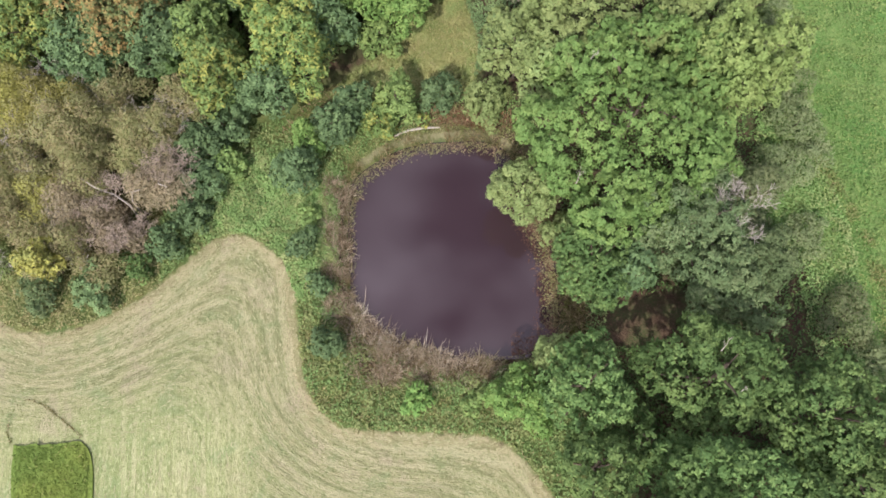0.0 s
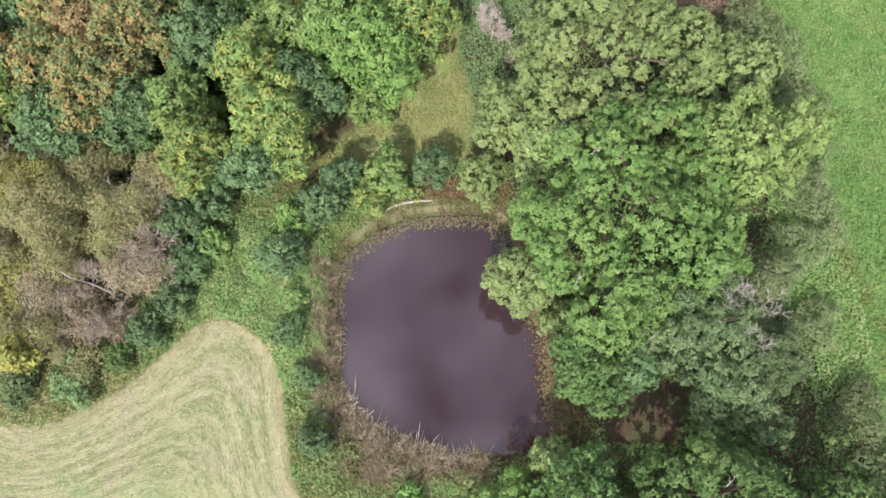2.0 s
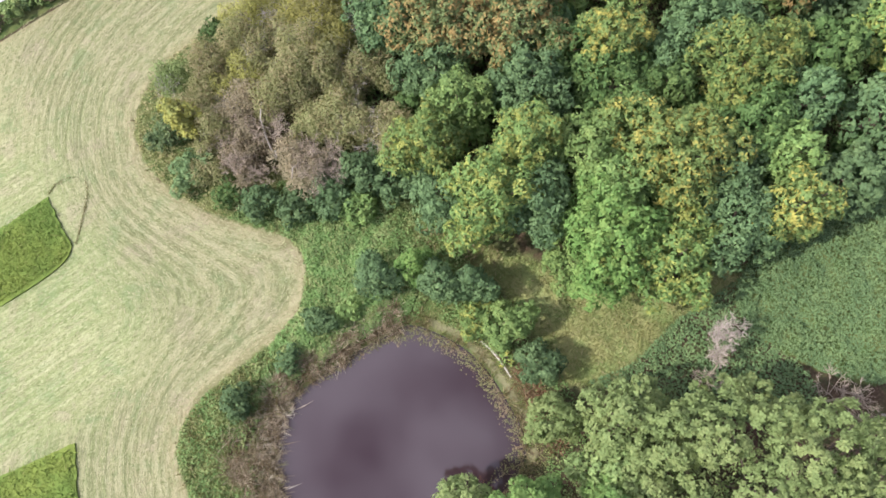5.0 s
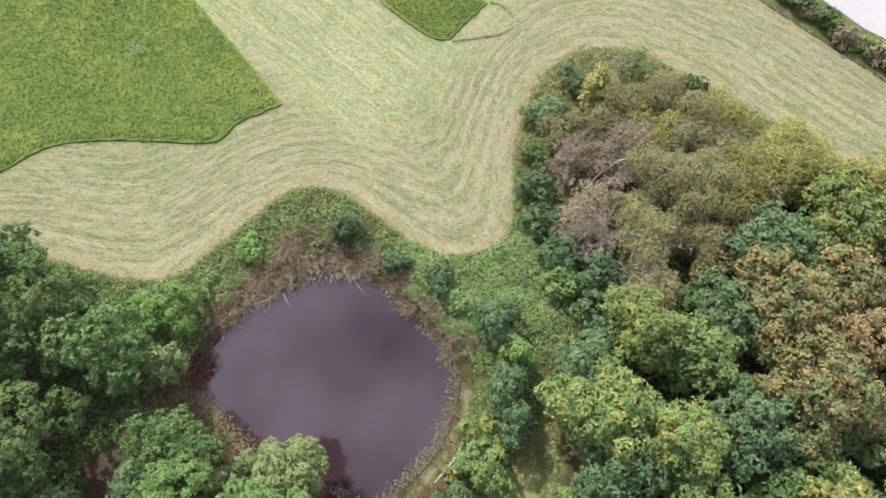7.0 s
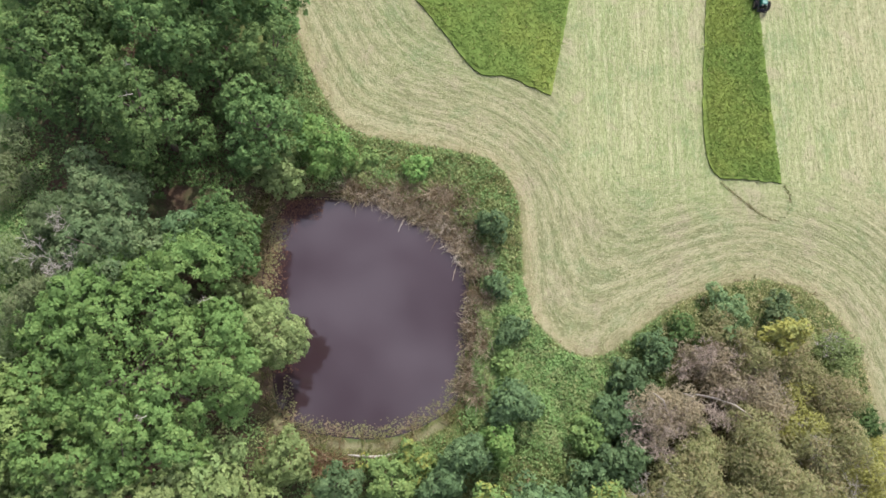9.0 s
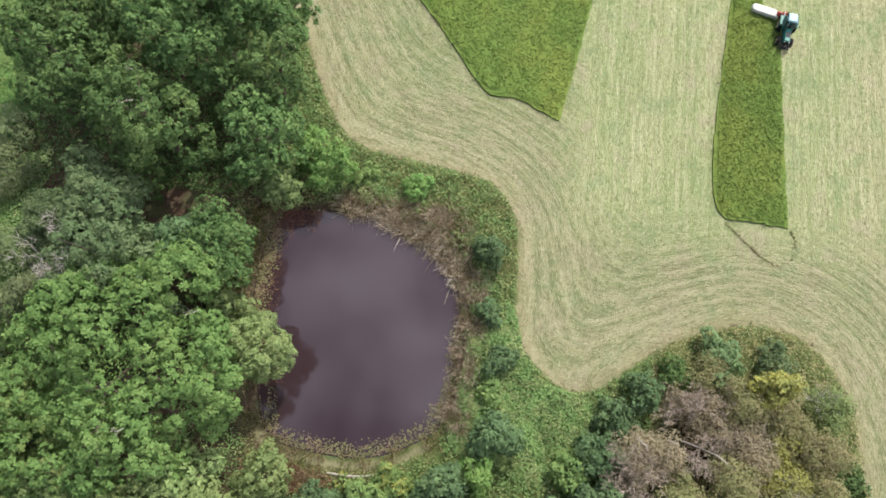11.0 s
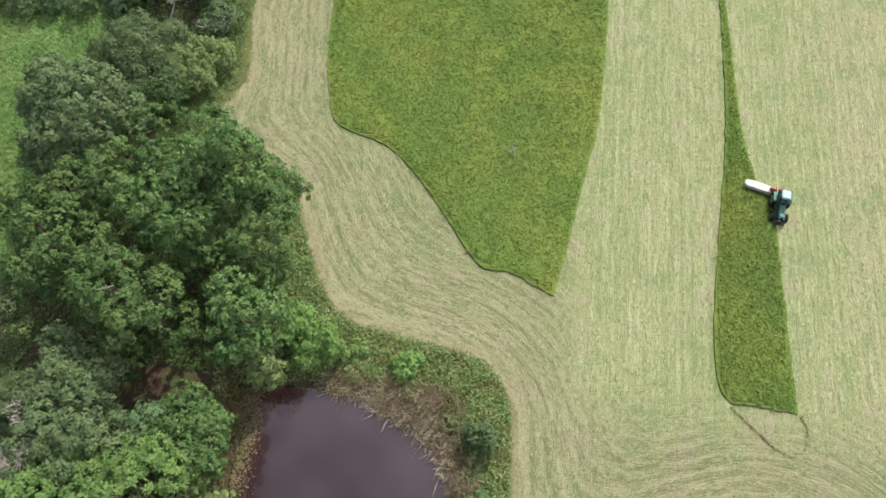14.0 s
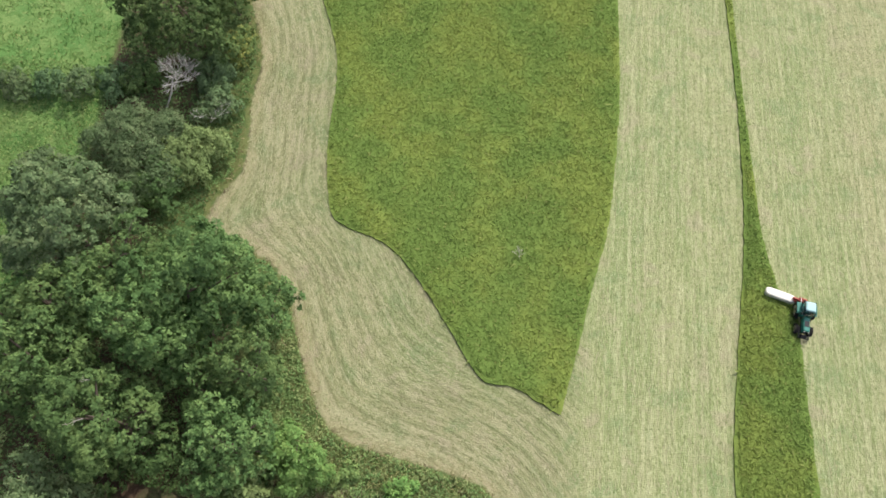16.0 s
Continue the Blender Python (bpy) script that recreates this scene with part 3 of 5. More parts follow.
def build_water():
    bm = bmesh.new()
    grown = []
    n = len(POND)
    for i, (x, y) in enumerate(POND):
        ax, ay = POND[i - 1]
        bx, by = POND[(i + 1) % n]
        t = Vector((bx - ax, by - ay)).normalized()
        grown.append((x + t.y * -0.5, y + t.x * 0.5))
    bm.faces.new([bm.verts.new((x, y, WATER_Z)) for x, y in grown])
    bmesh.ops.recalc_face_normals(bm, faces=bm.faces)
    if list(bm.faces)[0].normal.z < 0:
        bmesh.ops.reverse_faces(bm, faces=list(bm.faces))
    bmesh.ops.triangulate(bm, faces=list(bm.faces))
    part("water", bm, M["water"])
    tagged(bpy.data.objects["water"], "still murky brown pond water reflecting a cloudy sky", "water", kind="structure")


build_water()


def scatter(poly, count, rng, box=None):
    """Places spread at random inside an outline."""
    ax = np.array(poly)
    x0, y0, x1, y1 = box or (ax[:, 0].min(), ax[:, 1].min(), ax[:, 0].max(), ax[:, 1].max())
    px, py = rng.uniform(x0, x1, count), rng.uniform(y0, y1, count)
    keep = inside(px, py, poly)
    return px[keep], py[keep]


# unmown grass left standing between the swaths
def standing_grass(name, outline, count, seed, label, top=0.15, south=-52):
    rng = np.random.default_rng(seed)
    owner = new(name)
    edge = []
    pts = list(outline) + [outline[0]]
    for (ax, ay), (bx, by) in zip(pts, pts[1:]):
        k = max(1, int(math.hypot(bx - ax, by - ay) / 0.5))
        for s in range(k):
            t = s / k
            edge.append((ax + (bx - ax) * t + rng.normal() * 0.035, ay + (by - ay) * t + rng.normal() * 0.035))
    bm = bmesh.new()
    low = [bm.verts.new((x, y, 0.0)) for x, y in edge]
    high = [bm.verts.new((x, y, top + rng.normal() * 0.03)) for x, y in edge]
    m = len(edge)
    for i in range(m):
        bm.faces.new((low[i], low[(i + 1) % m], high[(i + 1) % m], high[i]))
    for tri in tessellate_polygon([[Vector((x, y, 0)) for x, y in edge]]):
        bm.faces.new([high[i] for i in tri])
    bmesh.ops.recalc_face_normals(bm, faces=bm.faces)
    part("sward", bm, M["sward"], owner)
    ax = np.array(edge)
    cell = 0.4
    xs, ys = np.arange(ax[:, 0].min(), ax[:, 0].max() + cell, cell), np.arange(ax[:, 1].min(), ax[:, 1].max() + cell, cell)
    gx, gy = np.meshgrid(xs, ys)
    hx, hy = gx.ravel(), gy.ravel()
    hz = np.array([noise.noise((x * 0.9, y * 0.9, seed)) * 0.11 + noise.noise((x * 2.2, y * 2.2, seed + 5.0)) * 0.07 for x, y in zip(hx, hy)]) + 0.1
    rim = signed(hx, hy, outline)
    hz = top + 0.015 + hz * np.clip((rim - 0.1) / 0.8, 0, 1)
    ok = (rim > 0.12) & (hy > south)
    ids = np.arange(len(hx)).reshape(gx.shape)
    quads = np.stack([ids[:-1, :-1], ids[:-1, 1:], ids[1:, 1:], ids[1:, :-1]], -1).reshape(-1, 4)
    quads = quads[ok[quads].all(axis=1)]
    used, quads = np.unique(quads, return_inverse=True)
    sheet("sward_top", np.stack([hx, hy, hz], 1)[used], quads.reshape(-1, 4), M["sward"], owner, smooth=True)
    px, py = scatter(outline, count, rng)
    keep = signed(px, py, outline) > 0.22
    px, py = px[keep], py[keep]
    low_z = np.array([noise.noise((x * 0.9, y * 0.9, seed)) * 0.11 + noise.noise((x * 2.2, y * 2.2, seed + 5.0)) * 0.07 for x, y in zip(px, py)]) + top + 0.08
    v, f = blades(np.stack([px, py, low_z], 1), 1.4, 0.19, 0.1, rng)
    b = sheet("grass_stand", v, f, M["grass"], owner)
    tagged(b, kind="stuff")
    tagged(owner, label, "grass")


standing_grass("tall_grass_patch", PATCH, 84000, 11, "broad wedge of unmown green grass standing in the mown field")
standing_grass("tall_grass_strip", STRIP, 26000, 12, "narrow tapering strip of unmown green grass beside the tractor", south=-17)


def build_hay():
    """Cut stalks lying in the direction of the swaths."""
    rng = np.random.default_rng(21)
    px, py = scatter(MOWN, 200000, rng, (-57, -56, 24, 52))
    keep = (signed(px, py, PATCH) < 0) & (signed(px, py, STRIP) < 0)
    px, py = px[keep], py[keep]
    d0, _ = to_edge(px, py)
    row = np.where(((px < -19) & (py < 9)) | (d0 > 12), px, d0)
    wob = np.array([noise.noise((x * 0.2, y * 0.2, 3.0)) + 0.6 * noise.noise((x * 0.9, y * 0.9, 8.0)) for x, y in zip(px, py)])
    keep = np.sin(2 * math.pi * row / 0.66 + wob * 4) * 0.5 + np.sin(2 * math.pi * row / 2.7 + wob) * 0.3 + rng.normal(size=len(px)) * 0.5 > 0.25
    px, py, d0 = px[keep], py[keep], d0[keep]
    e = 0.3
    dx, _ = to_edge(px + e, py)
    dy, _ = to_edge(px, py + e)
    angle = np.arctan2((dy - d0), (dx - d0)) + math.pi / 2
    far = ((px < -19) & (py < 9)) | (d0 > 12)
    angle = np.where(far, math.pi / 2, angle) + rng.normal(size=len(px)) * 0.3
    n = len(px)
    t = np.stack([np.cos(angle), np.sin(angle), rng.normal(size=n) * 0.015], 1)
    s = np.stack([-np.sin(angle), np.cos(angle), rng.normal(size=n) * 0.05], 1)
    p = np.stack([px, py, rng.uniform(0.006, 0.014, n)], 1)
    ln, wd = rng.uniform(0.06, 0.22, n)[:, None], rng.uniform(0.012, 0.038, n)[:, None]
    v = np.stack([p - t * ln - s * wd, p + t * ln - s * wd, p + t * ln + s * wd, p - t * ln + s * wd], 1).reshape(-1, 3)
    ob = sheet("cut_hay", v, np.arange(n * 4).reshape(-1, 4), M["hay"])
    tagged(ob, "pale cut hay lying in swaths on the mown field", "hay", kind="stuff")


build_hay()

# ---- trees and shrubs ----
def spaced(places, sizes, gap):
    """Picks places, in order, that keep their distance from those already taken."""
    taken = []
    for i, p in enumerate(places):
        if taken:
            t = np.array(taken)
            if np.any(np.linalg.norm((places[t] - p) * np.array([1, 1, 1.15]), axis=1) < gap * 0.5 * (sizes[t] + sizes[i])):
                continue
        taken.append(i)
    return np.array(taken)


def sprays(places, ways, faces_, length, width, rng):
    """Leaf sprays: folded kites that point along ways and turn their upper side to faces_."""
    n = len(places)
    t = unit(ways)
    b = unit(np.cross(faces_, t))
    up = np.cross(t, b)
    ln = (length * rng.uniform(0.65, 1.3, n))[:, None]
    wd = (width * rng.uniform(0.7, 1.3, n))[:, None] / 2
    v = np.stack([places - t * ln * 0.45, places + b * wd - up * wd * 0.3, places + t * ln * 0.55 - up * ln * 0.08, places - b * wd - up * wd * 0.3], axis=1)
    return v.reshape(-1, 3), np.arange(n * 4).reshape(-1, 4)


def caps(lob, ss, d, count, rng):
    """Spreads count places over the upper, outer side of each lobe; leaves out those inside another lobe."""
    n = len(lob)
    k = np.maximum(5, (count * rng.uniform(0.8, 1.25, n)).astype(int))
    of = np.repeat(np.arange(n), k)
    i = np.concatenate([np.arange(m) for m in k])
    axis = unit(d[of] * np.array([1, 1, 0.6]) + np.array([0, 0, 0.75]))
    cz = 1 - (i + rng.uniform(0.1, 0.9, len(i))) / k[of] * 1.2
    sz = np.sqrt(np.clip(1 - cz ** 2, 0, 1))
    turn = i * 2.39996 + rng.uniform(0, 6.28, n)[of] + rng.normal(size=len(i)) * 0.25
    side = unit(np.cross(axis, np.array([0.3, 0.9, 0.1])))
    q = axis * cz[:, None] + (side * np.cos(turn)[:, None] + np.cross(axis, side) * np.sin(turn)[:, None]) * sz[:, None]
    c = lob[of] + q * (ss[of] * rng.uniform(0.62, 1.02, len(of)))[:, None] * np.array([1, 1, 0.85])
    near = np.full(len(of), 9.0)
    for j in range(n):
        near = np.minimum(near, np.where(of == j, 9.0, np.linalg.norm(c - lob[j], axis=1) / ss[j]))
    keep = near > 0.72
    size = ss[of] * 1.24 / math.sqrt(count) * rng.uniform(0.7, 1.2, len(c))
    return c[keep], q[keep], size[keep]


def crown_arrays(r, base, top, rng, leaf, cover=0.9, lobe=None, ragged=0.3, gap=1.55, fuzz=1.0, slim=0.5, tufts=11, knots=0):
    """A crown of separate billows; each billow carries tufts, and each tuft is a rosette of leaf sprays.
    knots: billows first part into that many smaller ones."""
    tall = top - base
    ls = lobe or float(np.clip(0.17 * r + 0.32, 0.42, 1.7))
    n = int(260 + 50 * (r / ls) ** 1.5)
    mid, up, down = base + 0.4 * tall, max(0.6 * tall - ls * 0.7, 0.2 * tall), 0.4 * tall
    d = unit(rng.normal(size=(n * 2, 3)))
    d = d[d[:, 2] > -0.45][:n]
    n = len(d)
    a, ph = np.arctan2(d[:, 1], d[:, 0]), rng.uniform(0, 6.28, 4)
    wave = 1 + ragged * (np.sin(2 * a + ph[0]) * 0.3 + np.sin(3 * a + ph[1]) * 0.3 + np.sin(5 * a + ph[2]) * 0.3)
    depth = 1 - 0.42 * rng.uniform(0, 1, n) ** 1.6
    rad = depth * wave * max(r - ls * 0.75, r * 0.4)
    lob = np.stack([d[:, 0] * rad, d[:, 1] * rad, mid + np.where(d[:, 2] > 0, up, down) * d[:, 2] * depth * rng.uniform(0.8, 1.08, n)], 1)
    ss = ls * rng.uniform(0.6, 1.2, n)
    take = spaced(lob, ss, gap)
    lob, ss, d = lob[take], ss[take], d[take]
    if knots:
        lob, d, ss = caps(lob, ss, d, knots, rng)
    c, q, size = caps(lob, ss, d, tufts, rng)
    c[:, 2] = np.maximum(c[:, 2], 0.12)

    per = np.maximum(6, (cover * 2 * math.pi * size ** 2 / (leaf * leaf * slim * 0.5)).astype(int))
    who = np.repeat(np.arange(len(c)), per)
    q = unit(q + np.array([0, 0, 0.35]))
    g = unit(rng.normal(size=(len(who), 3)))
    low = np.sum(g * q[who], 1) < -0.1
    g[low] *= -1
    p = c[who] + g * (size[who] * rng.uniform(0.45, 1.0, len(who)) * fuzz)[:, None]
    away = g - q[who] * np.sum(g * q[who], 1)[:, None] + rng.normal(size=g.shape) * 0.22
    face = unit(g * 0.6 + q[who] * 0.6 + np.array([0, 0, 0.25]) + rng.normal(size=g.shape) * 0.25)
    m = int(len(p) * 0.04)
    inner = unit(rng.normal(size=(m, 3))) * rng.uniform(0.2, 0.66, m)[:, None] * np.array([r, r, tall * 0.45]) + np.array([0, 0, base + tall * 0.42])
    p = np.concatenate([p, inner])
    away = np.concatenate([away, rng.normal(size=(m, 3)) * np.array([1, 1, 0.3])])
    face = np.concatenate([face, unit(rng.normal(size=(m, 3)) * 0.5 + np.array([0, 0, 1.0]))])
    p[:, 2] = np.maximum(p[:, 2], 0.08)
    v, f = sprays(p, away, face, leaf, leaf * slim, rng)
    return v, f, c


def bare_arrays(rng, height, spread, forks=4, twigs=3, thick=0.1, start=(0, 0, 0), lean=(0, 0)):
    """A leafless tree: a forking trunk, boughs and fine twigs."""
    verts, faces = [], []

    def grow(p, way, length, rad, level):
        bend = Vector(rng.normal(size=3)) * 0.18
        q = p + (way + bend * 0.5).normalized() * length * 0.5
        e = q + (way + bend).normalized() * length * 0.5
        rad = max(rad, 0.016)
        v, f = tube_arrays([p, q, e], [rad, rad * 0.8, rad * 0.55], 5 if level < 2 else 3)
        k = len(verts)
        verts.extend(v)
        faces.extend(tuple(i + k for i in g) for g in f)
        if level >= twigs:
            return
        for j in range(forks if level < 2 else forks + 1):
            side = Vector(rng.normal(size=3))
            side.z = abs(side.z) * 0.4
            start_at = q.lerp(e, rng.uniform(0.1, 1.0))
            grow(start_at, (way * 0.75 + side.normalized() * spread).normalized(), length * rng.uniform(0.5, 0.75), rad * 0.5, level + 1)

    grow(Vector(start), Vector((lean[0], lean[1], 1)).normalized(), height * 0.42, thick, 0)
    return verts, faces


def add_wood(owner, h, base, r, centres, rng, bark="bark", limbs=5):
    rad = max(0.05, h * 0.02)
    mid = Vector((rng.normal() * 0.05 * r, rng.normal() * 0.05 * r, h * 0.42))
    top = Vector((rng.normal() * 0.1 * r, rng.normal() * 0.1 * r, h * 0.74))
    tube("trunk", [(0, 0, -0.1), (0, 0, 0.3), mid, top], [rad * 1.5, rad * 1.1, rad * 0.75, rad * 0.25], M[bark], owner)
    pick = rng.permutation(len(centres))[:limbs]
    for j in pick:
        s = mid.lerp(top, rng.uniform(-0.35, 0.7)) if h > 4 else Vector((0, 0, 0.15))
        e = Vector(centres[j])
        m = s.lerp(e, 0.55) + Vector((0, 0, 0.08 * r))
        tube("limb", [s, m, e], [rad * 0.5, rad * 0.35, rad * 0.1], M[bark], owner, sides=5)


def headed_crown(r, base, top, rng, leaf, heads, **crown):
    """A crown that parts into several heads of their own height."""
    turn, vs, fs, cs, k = rng.uniform(0, 6.28), [], [], [], 0
    for i in range(heads):
        out = 0.0 if i == 0 and heads > 3 else r * rng.uniform(0.46, 0.62)
        hr = r * rng.uniform(0.42, 0.58)
        at = np.array([math.cos(turn + i * 2.4) * out, math.sin(turn + i * 2.4) * out, 0])
        v, f, c = crown_arrays(hr, base, base + (top - base) * rng.uniform(0.68, 1.0), rng, leaf, **crown)
        vs.append(v + at)
        fs.append(f + k)
        cs.append(c + at)
        k += len(v)
    return np.concatenate(vs), np.concatenate(fs), np.concatenate(cs)


def make_tree(name, x, y, r, h, kind, seed, label, category="tree", base=None, limbs=5, group="", leaf=0.36, heads=1, **crown):
    rng = np.random.default_rng(seed)
    owner = new(name)
    base = h * 0.22 if base is None else base
    v, f, c = headed_crown(r, base, h, rng, leaf, heads, **crown) if heads > 1 else crown_arrays(r, base, h, rng, leaf, **crown)
    sheet("crown", v, f, M[kind], owner)
    add_wood(owner, h, base, r, c, rng, limbs=limbs)
    owner.matrix_basis = pose(x, y, 0)
    return tagged(owner, label, category, group)


SEED = [100]


def tree(x, y, r, h, kind, label, **more):
    SEED[0] += 1
    return make_tree("tree", x, y, r, h, kind, SEED[0], label, **more)


def shrub(x, y, r, h, kind, label, **more):
    SEED[0] += 1
    opts = dict(base=0.05, leaf=0.32, limbs=4, ragged=0.7, gap=1.45, tufts=7, fuzz=1.15)
    opts.update(more)
    return make_tree("shrub", x, y, r, h, kind, SEED[0], label, "shrub", **opts)


# oaks and other broadleaved trees east of the pond
big_oak = tree(14.9, 29.8, 9.9, 14.0, "oak", "large bright green oak with a billowing crown over the pond", leaf=0.275, lobe=2.25, gap=1.48, knots=10, tufts=8, cover=1.0)
tree(24.4, 34.6, 5.6, 13.6, "oak_light", "bright yellow-green oak with a rounded crown beside the meadow", leaf=0.31, lobe=1.7, gap=1.42, knots=8, tufts=7)
tree(5.9, 26.4, 3.0, 7.0, "oak_olive", "olive green tree leaning over the pond water", leaf=0.28, lobe=0.7, fuzz=1.3)
tree(15.8, 44.4, 9.4, 13.0, "oak_olive", "large olive green oak with a broad crown", leaf=0.275, lobe=2.25, gap=1.48, knots=10, tufts=8, cover=1.0)
tree(25.5, 41.5, 4.6, 10.5, "oak_olive", "olive green tree with a loose crown beside the meadow")
tree(7.2, 40.2, 3.8, 9.2, "oak_olive", "olive green tree beside the glade")
tree(9.6, 37.0, 3.0, 8.6, "oak_olive", "olive green tree between two large oaks")
grey_tree = tree(18.6, 20.9, 5.4, 10.5, "grey", "grey-green willow with pale bare twigs in its crown", leaf=0.34, slim=0.38, lobe=1.5, knots=8, tufts=6, gap=1.45, fuzz=1.3, ragged=0.6, cover=0.8)
tree(20.6, 16.4, 3.9, 9.0, "grey", "grey-green willow leaning over a clearing", leaf=0.34, slim=0.38, lobe=1.3, knots=7, tufts=6, gap=1.45, fuzz=1.3, ragged=0.6, cover=0.8)
tree(24.4, 23.8, 4.2, 8.0, "pale_grey", "pale grey-green willow with a thin crown", heads=4, leaf=0.29, slim=0.36, lobe=0.8, gap=1.4, fuzz=1.5, cover=0.5)
tree(24.0, 18.2, 3.0, 8.0, "grey", "grey-green willow at the meadow's edge", leaf=0.26, slim=0.36, lobe=0.7, fuzz=1.4)
tree(10.6, 18.9, 3.6, 9.0, "oak_dark", "dark green tree on the pond bank", leaf=0.31, lobe=1.3, gap=1.5, knots=7, tufts=6, cover=0.8)
tree(13.3, 18.2, 2.6, 8.0, "blue", "dark green tree beside a grey-green willow")
oak_s = tree(14.4, -1.0, 6.6, 14.0, "oak_dark", "large dark green oak beside the mown field", heads=6, leaf=0.32, lobe=1.7, gap=1.6, knots=8, tufts=7, ragged=0.6, cover=0.8)
oak_e = tree(17.5, 9.0, 4.3, 14.0, "oak_dark", "tall green oak with pale dead limbs", leaf=0.32, lobe=1.7, gap=1.6, knots=8, tufts=7, ragged=0.6, cover=0.8)
tree(8.0, 9.2, 3.6, 11.5, "oak_dark", "green oak beside the pond and the field", leaf=0.32, lobe=1.7, gap=1.6, knots=8, tufts=7, ragged=0.6, cover=0.8)
tree(21.4, -3.2, 5.0, 12.5, "oak_dark", "dark green oak in a close stand", heads=4, leaf=0.32, lobe=1.7, gap=1.6, knots=8, tufts=7, ragged=0.6, cover=0.8)
tree(24.6, 5.6, 4.4, 12.0, "oak_dark", "dark green oak in a close stand by the meadow", leaf=0.32, lobe=1.7, gap=1.6, knots=8, tufts=7, ragged=0.6, cover=0.8)
tree(25.4, 0.6, 3.9, 11.0, "oak_dark", "dark green oak in a close stand", gap=1.8)
tree(28.2, -7.6, 5.8, 12.5, "grey", "grey-green broadleaved tree with a dense crown")
tree(29.8, 1.8, 3.4, 9.5, "oak_dark", "dark green tree beside the meadow", gap=1.8)
tree(8.9, -3.0, 3.2, 10.0, "oak_dark", "dark green oak leaning over the mown field", gap=1.8)
# added tree: keeps sun off the dark gap and the clearing to the north
tree(12.4, 4.8, 2.4, 9.0, "oak_dark", "dark green young oak added to shade the gap between larger oaks", leaf=0.32, lobe=1.7, gap=1.6, knots=8, tufts=7, ragged=0.6, cover=0.8)
tree(8.0, 3.4, 3.0, 10.0, "oak_dark", "dark green young oak at the field's edge", leaf=0.32, lobe=1.7, gap=1.6, knots=8, tufts=7, ragged=0.6, cover=0.8)
tree(19.2, 13.4, 1.9, 5.0, "oak_dark", "dark green young tree under taller oaks", leaf=0.32, lobe=1.7, gap=1.6, knots=8, tufts=7, ragged=0.6, cover=0.8)
tree(33.0, -12.0, 3.2, 8.0, "grey", "grey-green tree at the meadow's edge")

for gx, gy, gr in ((28.4, 27.6, 2.2), (30.2, 31.6, 2.0), (29.6, 36.6, 2.3), (31.4, 40.6, 2.0), (30.6, 45.2, 2.2), (27.6, 20.4, 1.8), (29.6, 13.2, 1.9), (30.6, 9.0, 1.7), (28.6, 49.4, 2.2)):
    shrub(gx + 2.3, gy, gr * 1.25, 3.0, "pale_grey", "grey-green willow shrub at the meadow's edge", leaf=0.28, slim=0.36, fuzz=1.6, cover=0.55, group="meadow edge shrubs")

# scrub south of the oaks
shrub(27.0, -18.4, 5.2, 5.4, "grey", "wide grey-green willow shrub beside the field", lobe=0.75, fuzz=1.6, slim=0.36, leaf=0.3, cover=0.7)
shrub(22.0, -18.6, 3.4, 4.2, "oak_olive", "olive green shrub at the field's edge", lobe=0.6, fuzz=1.5, slim=0.4)
shrub(24.0, -14.6, 3.0, 4.4, "oak_dark", "dark green shrub under the trees")
tree(26.6, -34.0, 6.4, 10.0, "oak_dark", "dark shaded tree with a dense crown", leaf=0.36, lobe=1.5, gap=1.5, knots=7, tufts=6, cover=0.8)
tree(23.4, -40.0, 4.2, 8.0, "oak_dark", "dark green tree beside the mown strip", gap=1.8)
shrub(21.0, -33.6, 1.9, 4.2, "lime", "yellow-green shrub at the field's edge")
shrub(22.6, -29.6, 2.4, 3.4, "blue", "blue-green shrub beside a dead tree")
shrub(21.4, -25.6, 2.4, 3.0, "grey", "grey-green shrub beside the mown strip")
for hx, hy, hr, hk in ((30.6, -28.6, 2.3, "oak_dark"), (33.6, -27.4, 2.0, "blue"), (37.2, -26.6, 2.1, "grey"), (40.6, -26.2, 1.8, "blue"), (44.2, -25.6, 2.0, "grey"),
                       (48.0, -25.0, 2.0, "blue")):
    shrub(hx, hy, hr, 2.8, hk, "low rounded hedge shrub between two meadows", group="hedge shrubs")

# shrubs round the pond
shrub(3.4, 9.0, 2.5, 5.4, "bright", "bright green rounded shrub between pond and field")
shrub(-4.9, 9.9, 1.4, 1.9, "bright", "low bright green shrub on the pond bank")
shrub(-0.4, 9.2, 1.3, 1.5, "green", "low bright green bush at the field's edge")
shrub(-12.1, 15.3, 1.5, 3.2, "blue", "round blue-green shrub on the pond bank")
shrub(-12.6, 20.7, 1.2, 2.2, "blue", "small blue-green shrub on the pond bank")
shrub(-13.9, 24.6, 1.4, 2.4, "blue", "small blue-green shrub between pond and field")
shrub(-13.4, 27.6, 1.0, 1.7, "green", "low green shrub on the pond bank")
shrub(-14.0, 30.9, 1.9, 6.0, "blue", "dark blue-green shrub beside the glade")
shrub(-12.9, 34.1, 1.4, 6.2, "bright", "bright green bush beside the glade")
shrub(-10.5, 34.9, 1.8, 6.2, "blue", "dark blue-green shrub on the north bank")
shrub(-8.6, 37.2, 1.8, 5.8, "blue", "dark blue-green shrub beside the glade")
shrub(-6.3, 35.8, 1.7, 3.4, "lime", "yellow-green bush on the north bank")
shrub(-4.4, 37.8, 2.1, 4.8, "green", "green shrub between pond and glade")
shrub(-0.2, 37.9, 1.9, 4.4, "blue", "blue-green shrub between pond and glade")
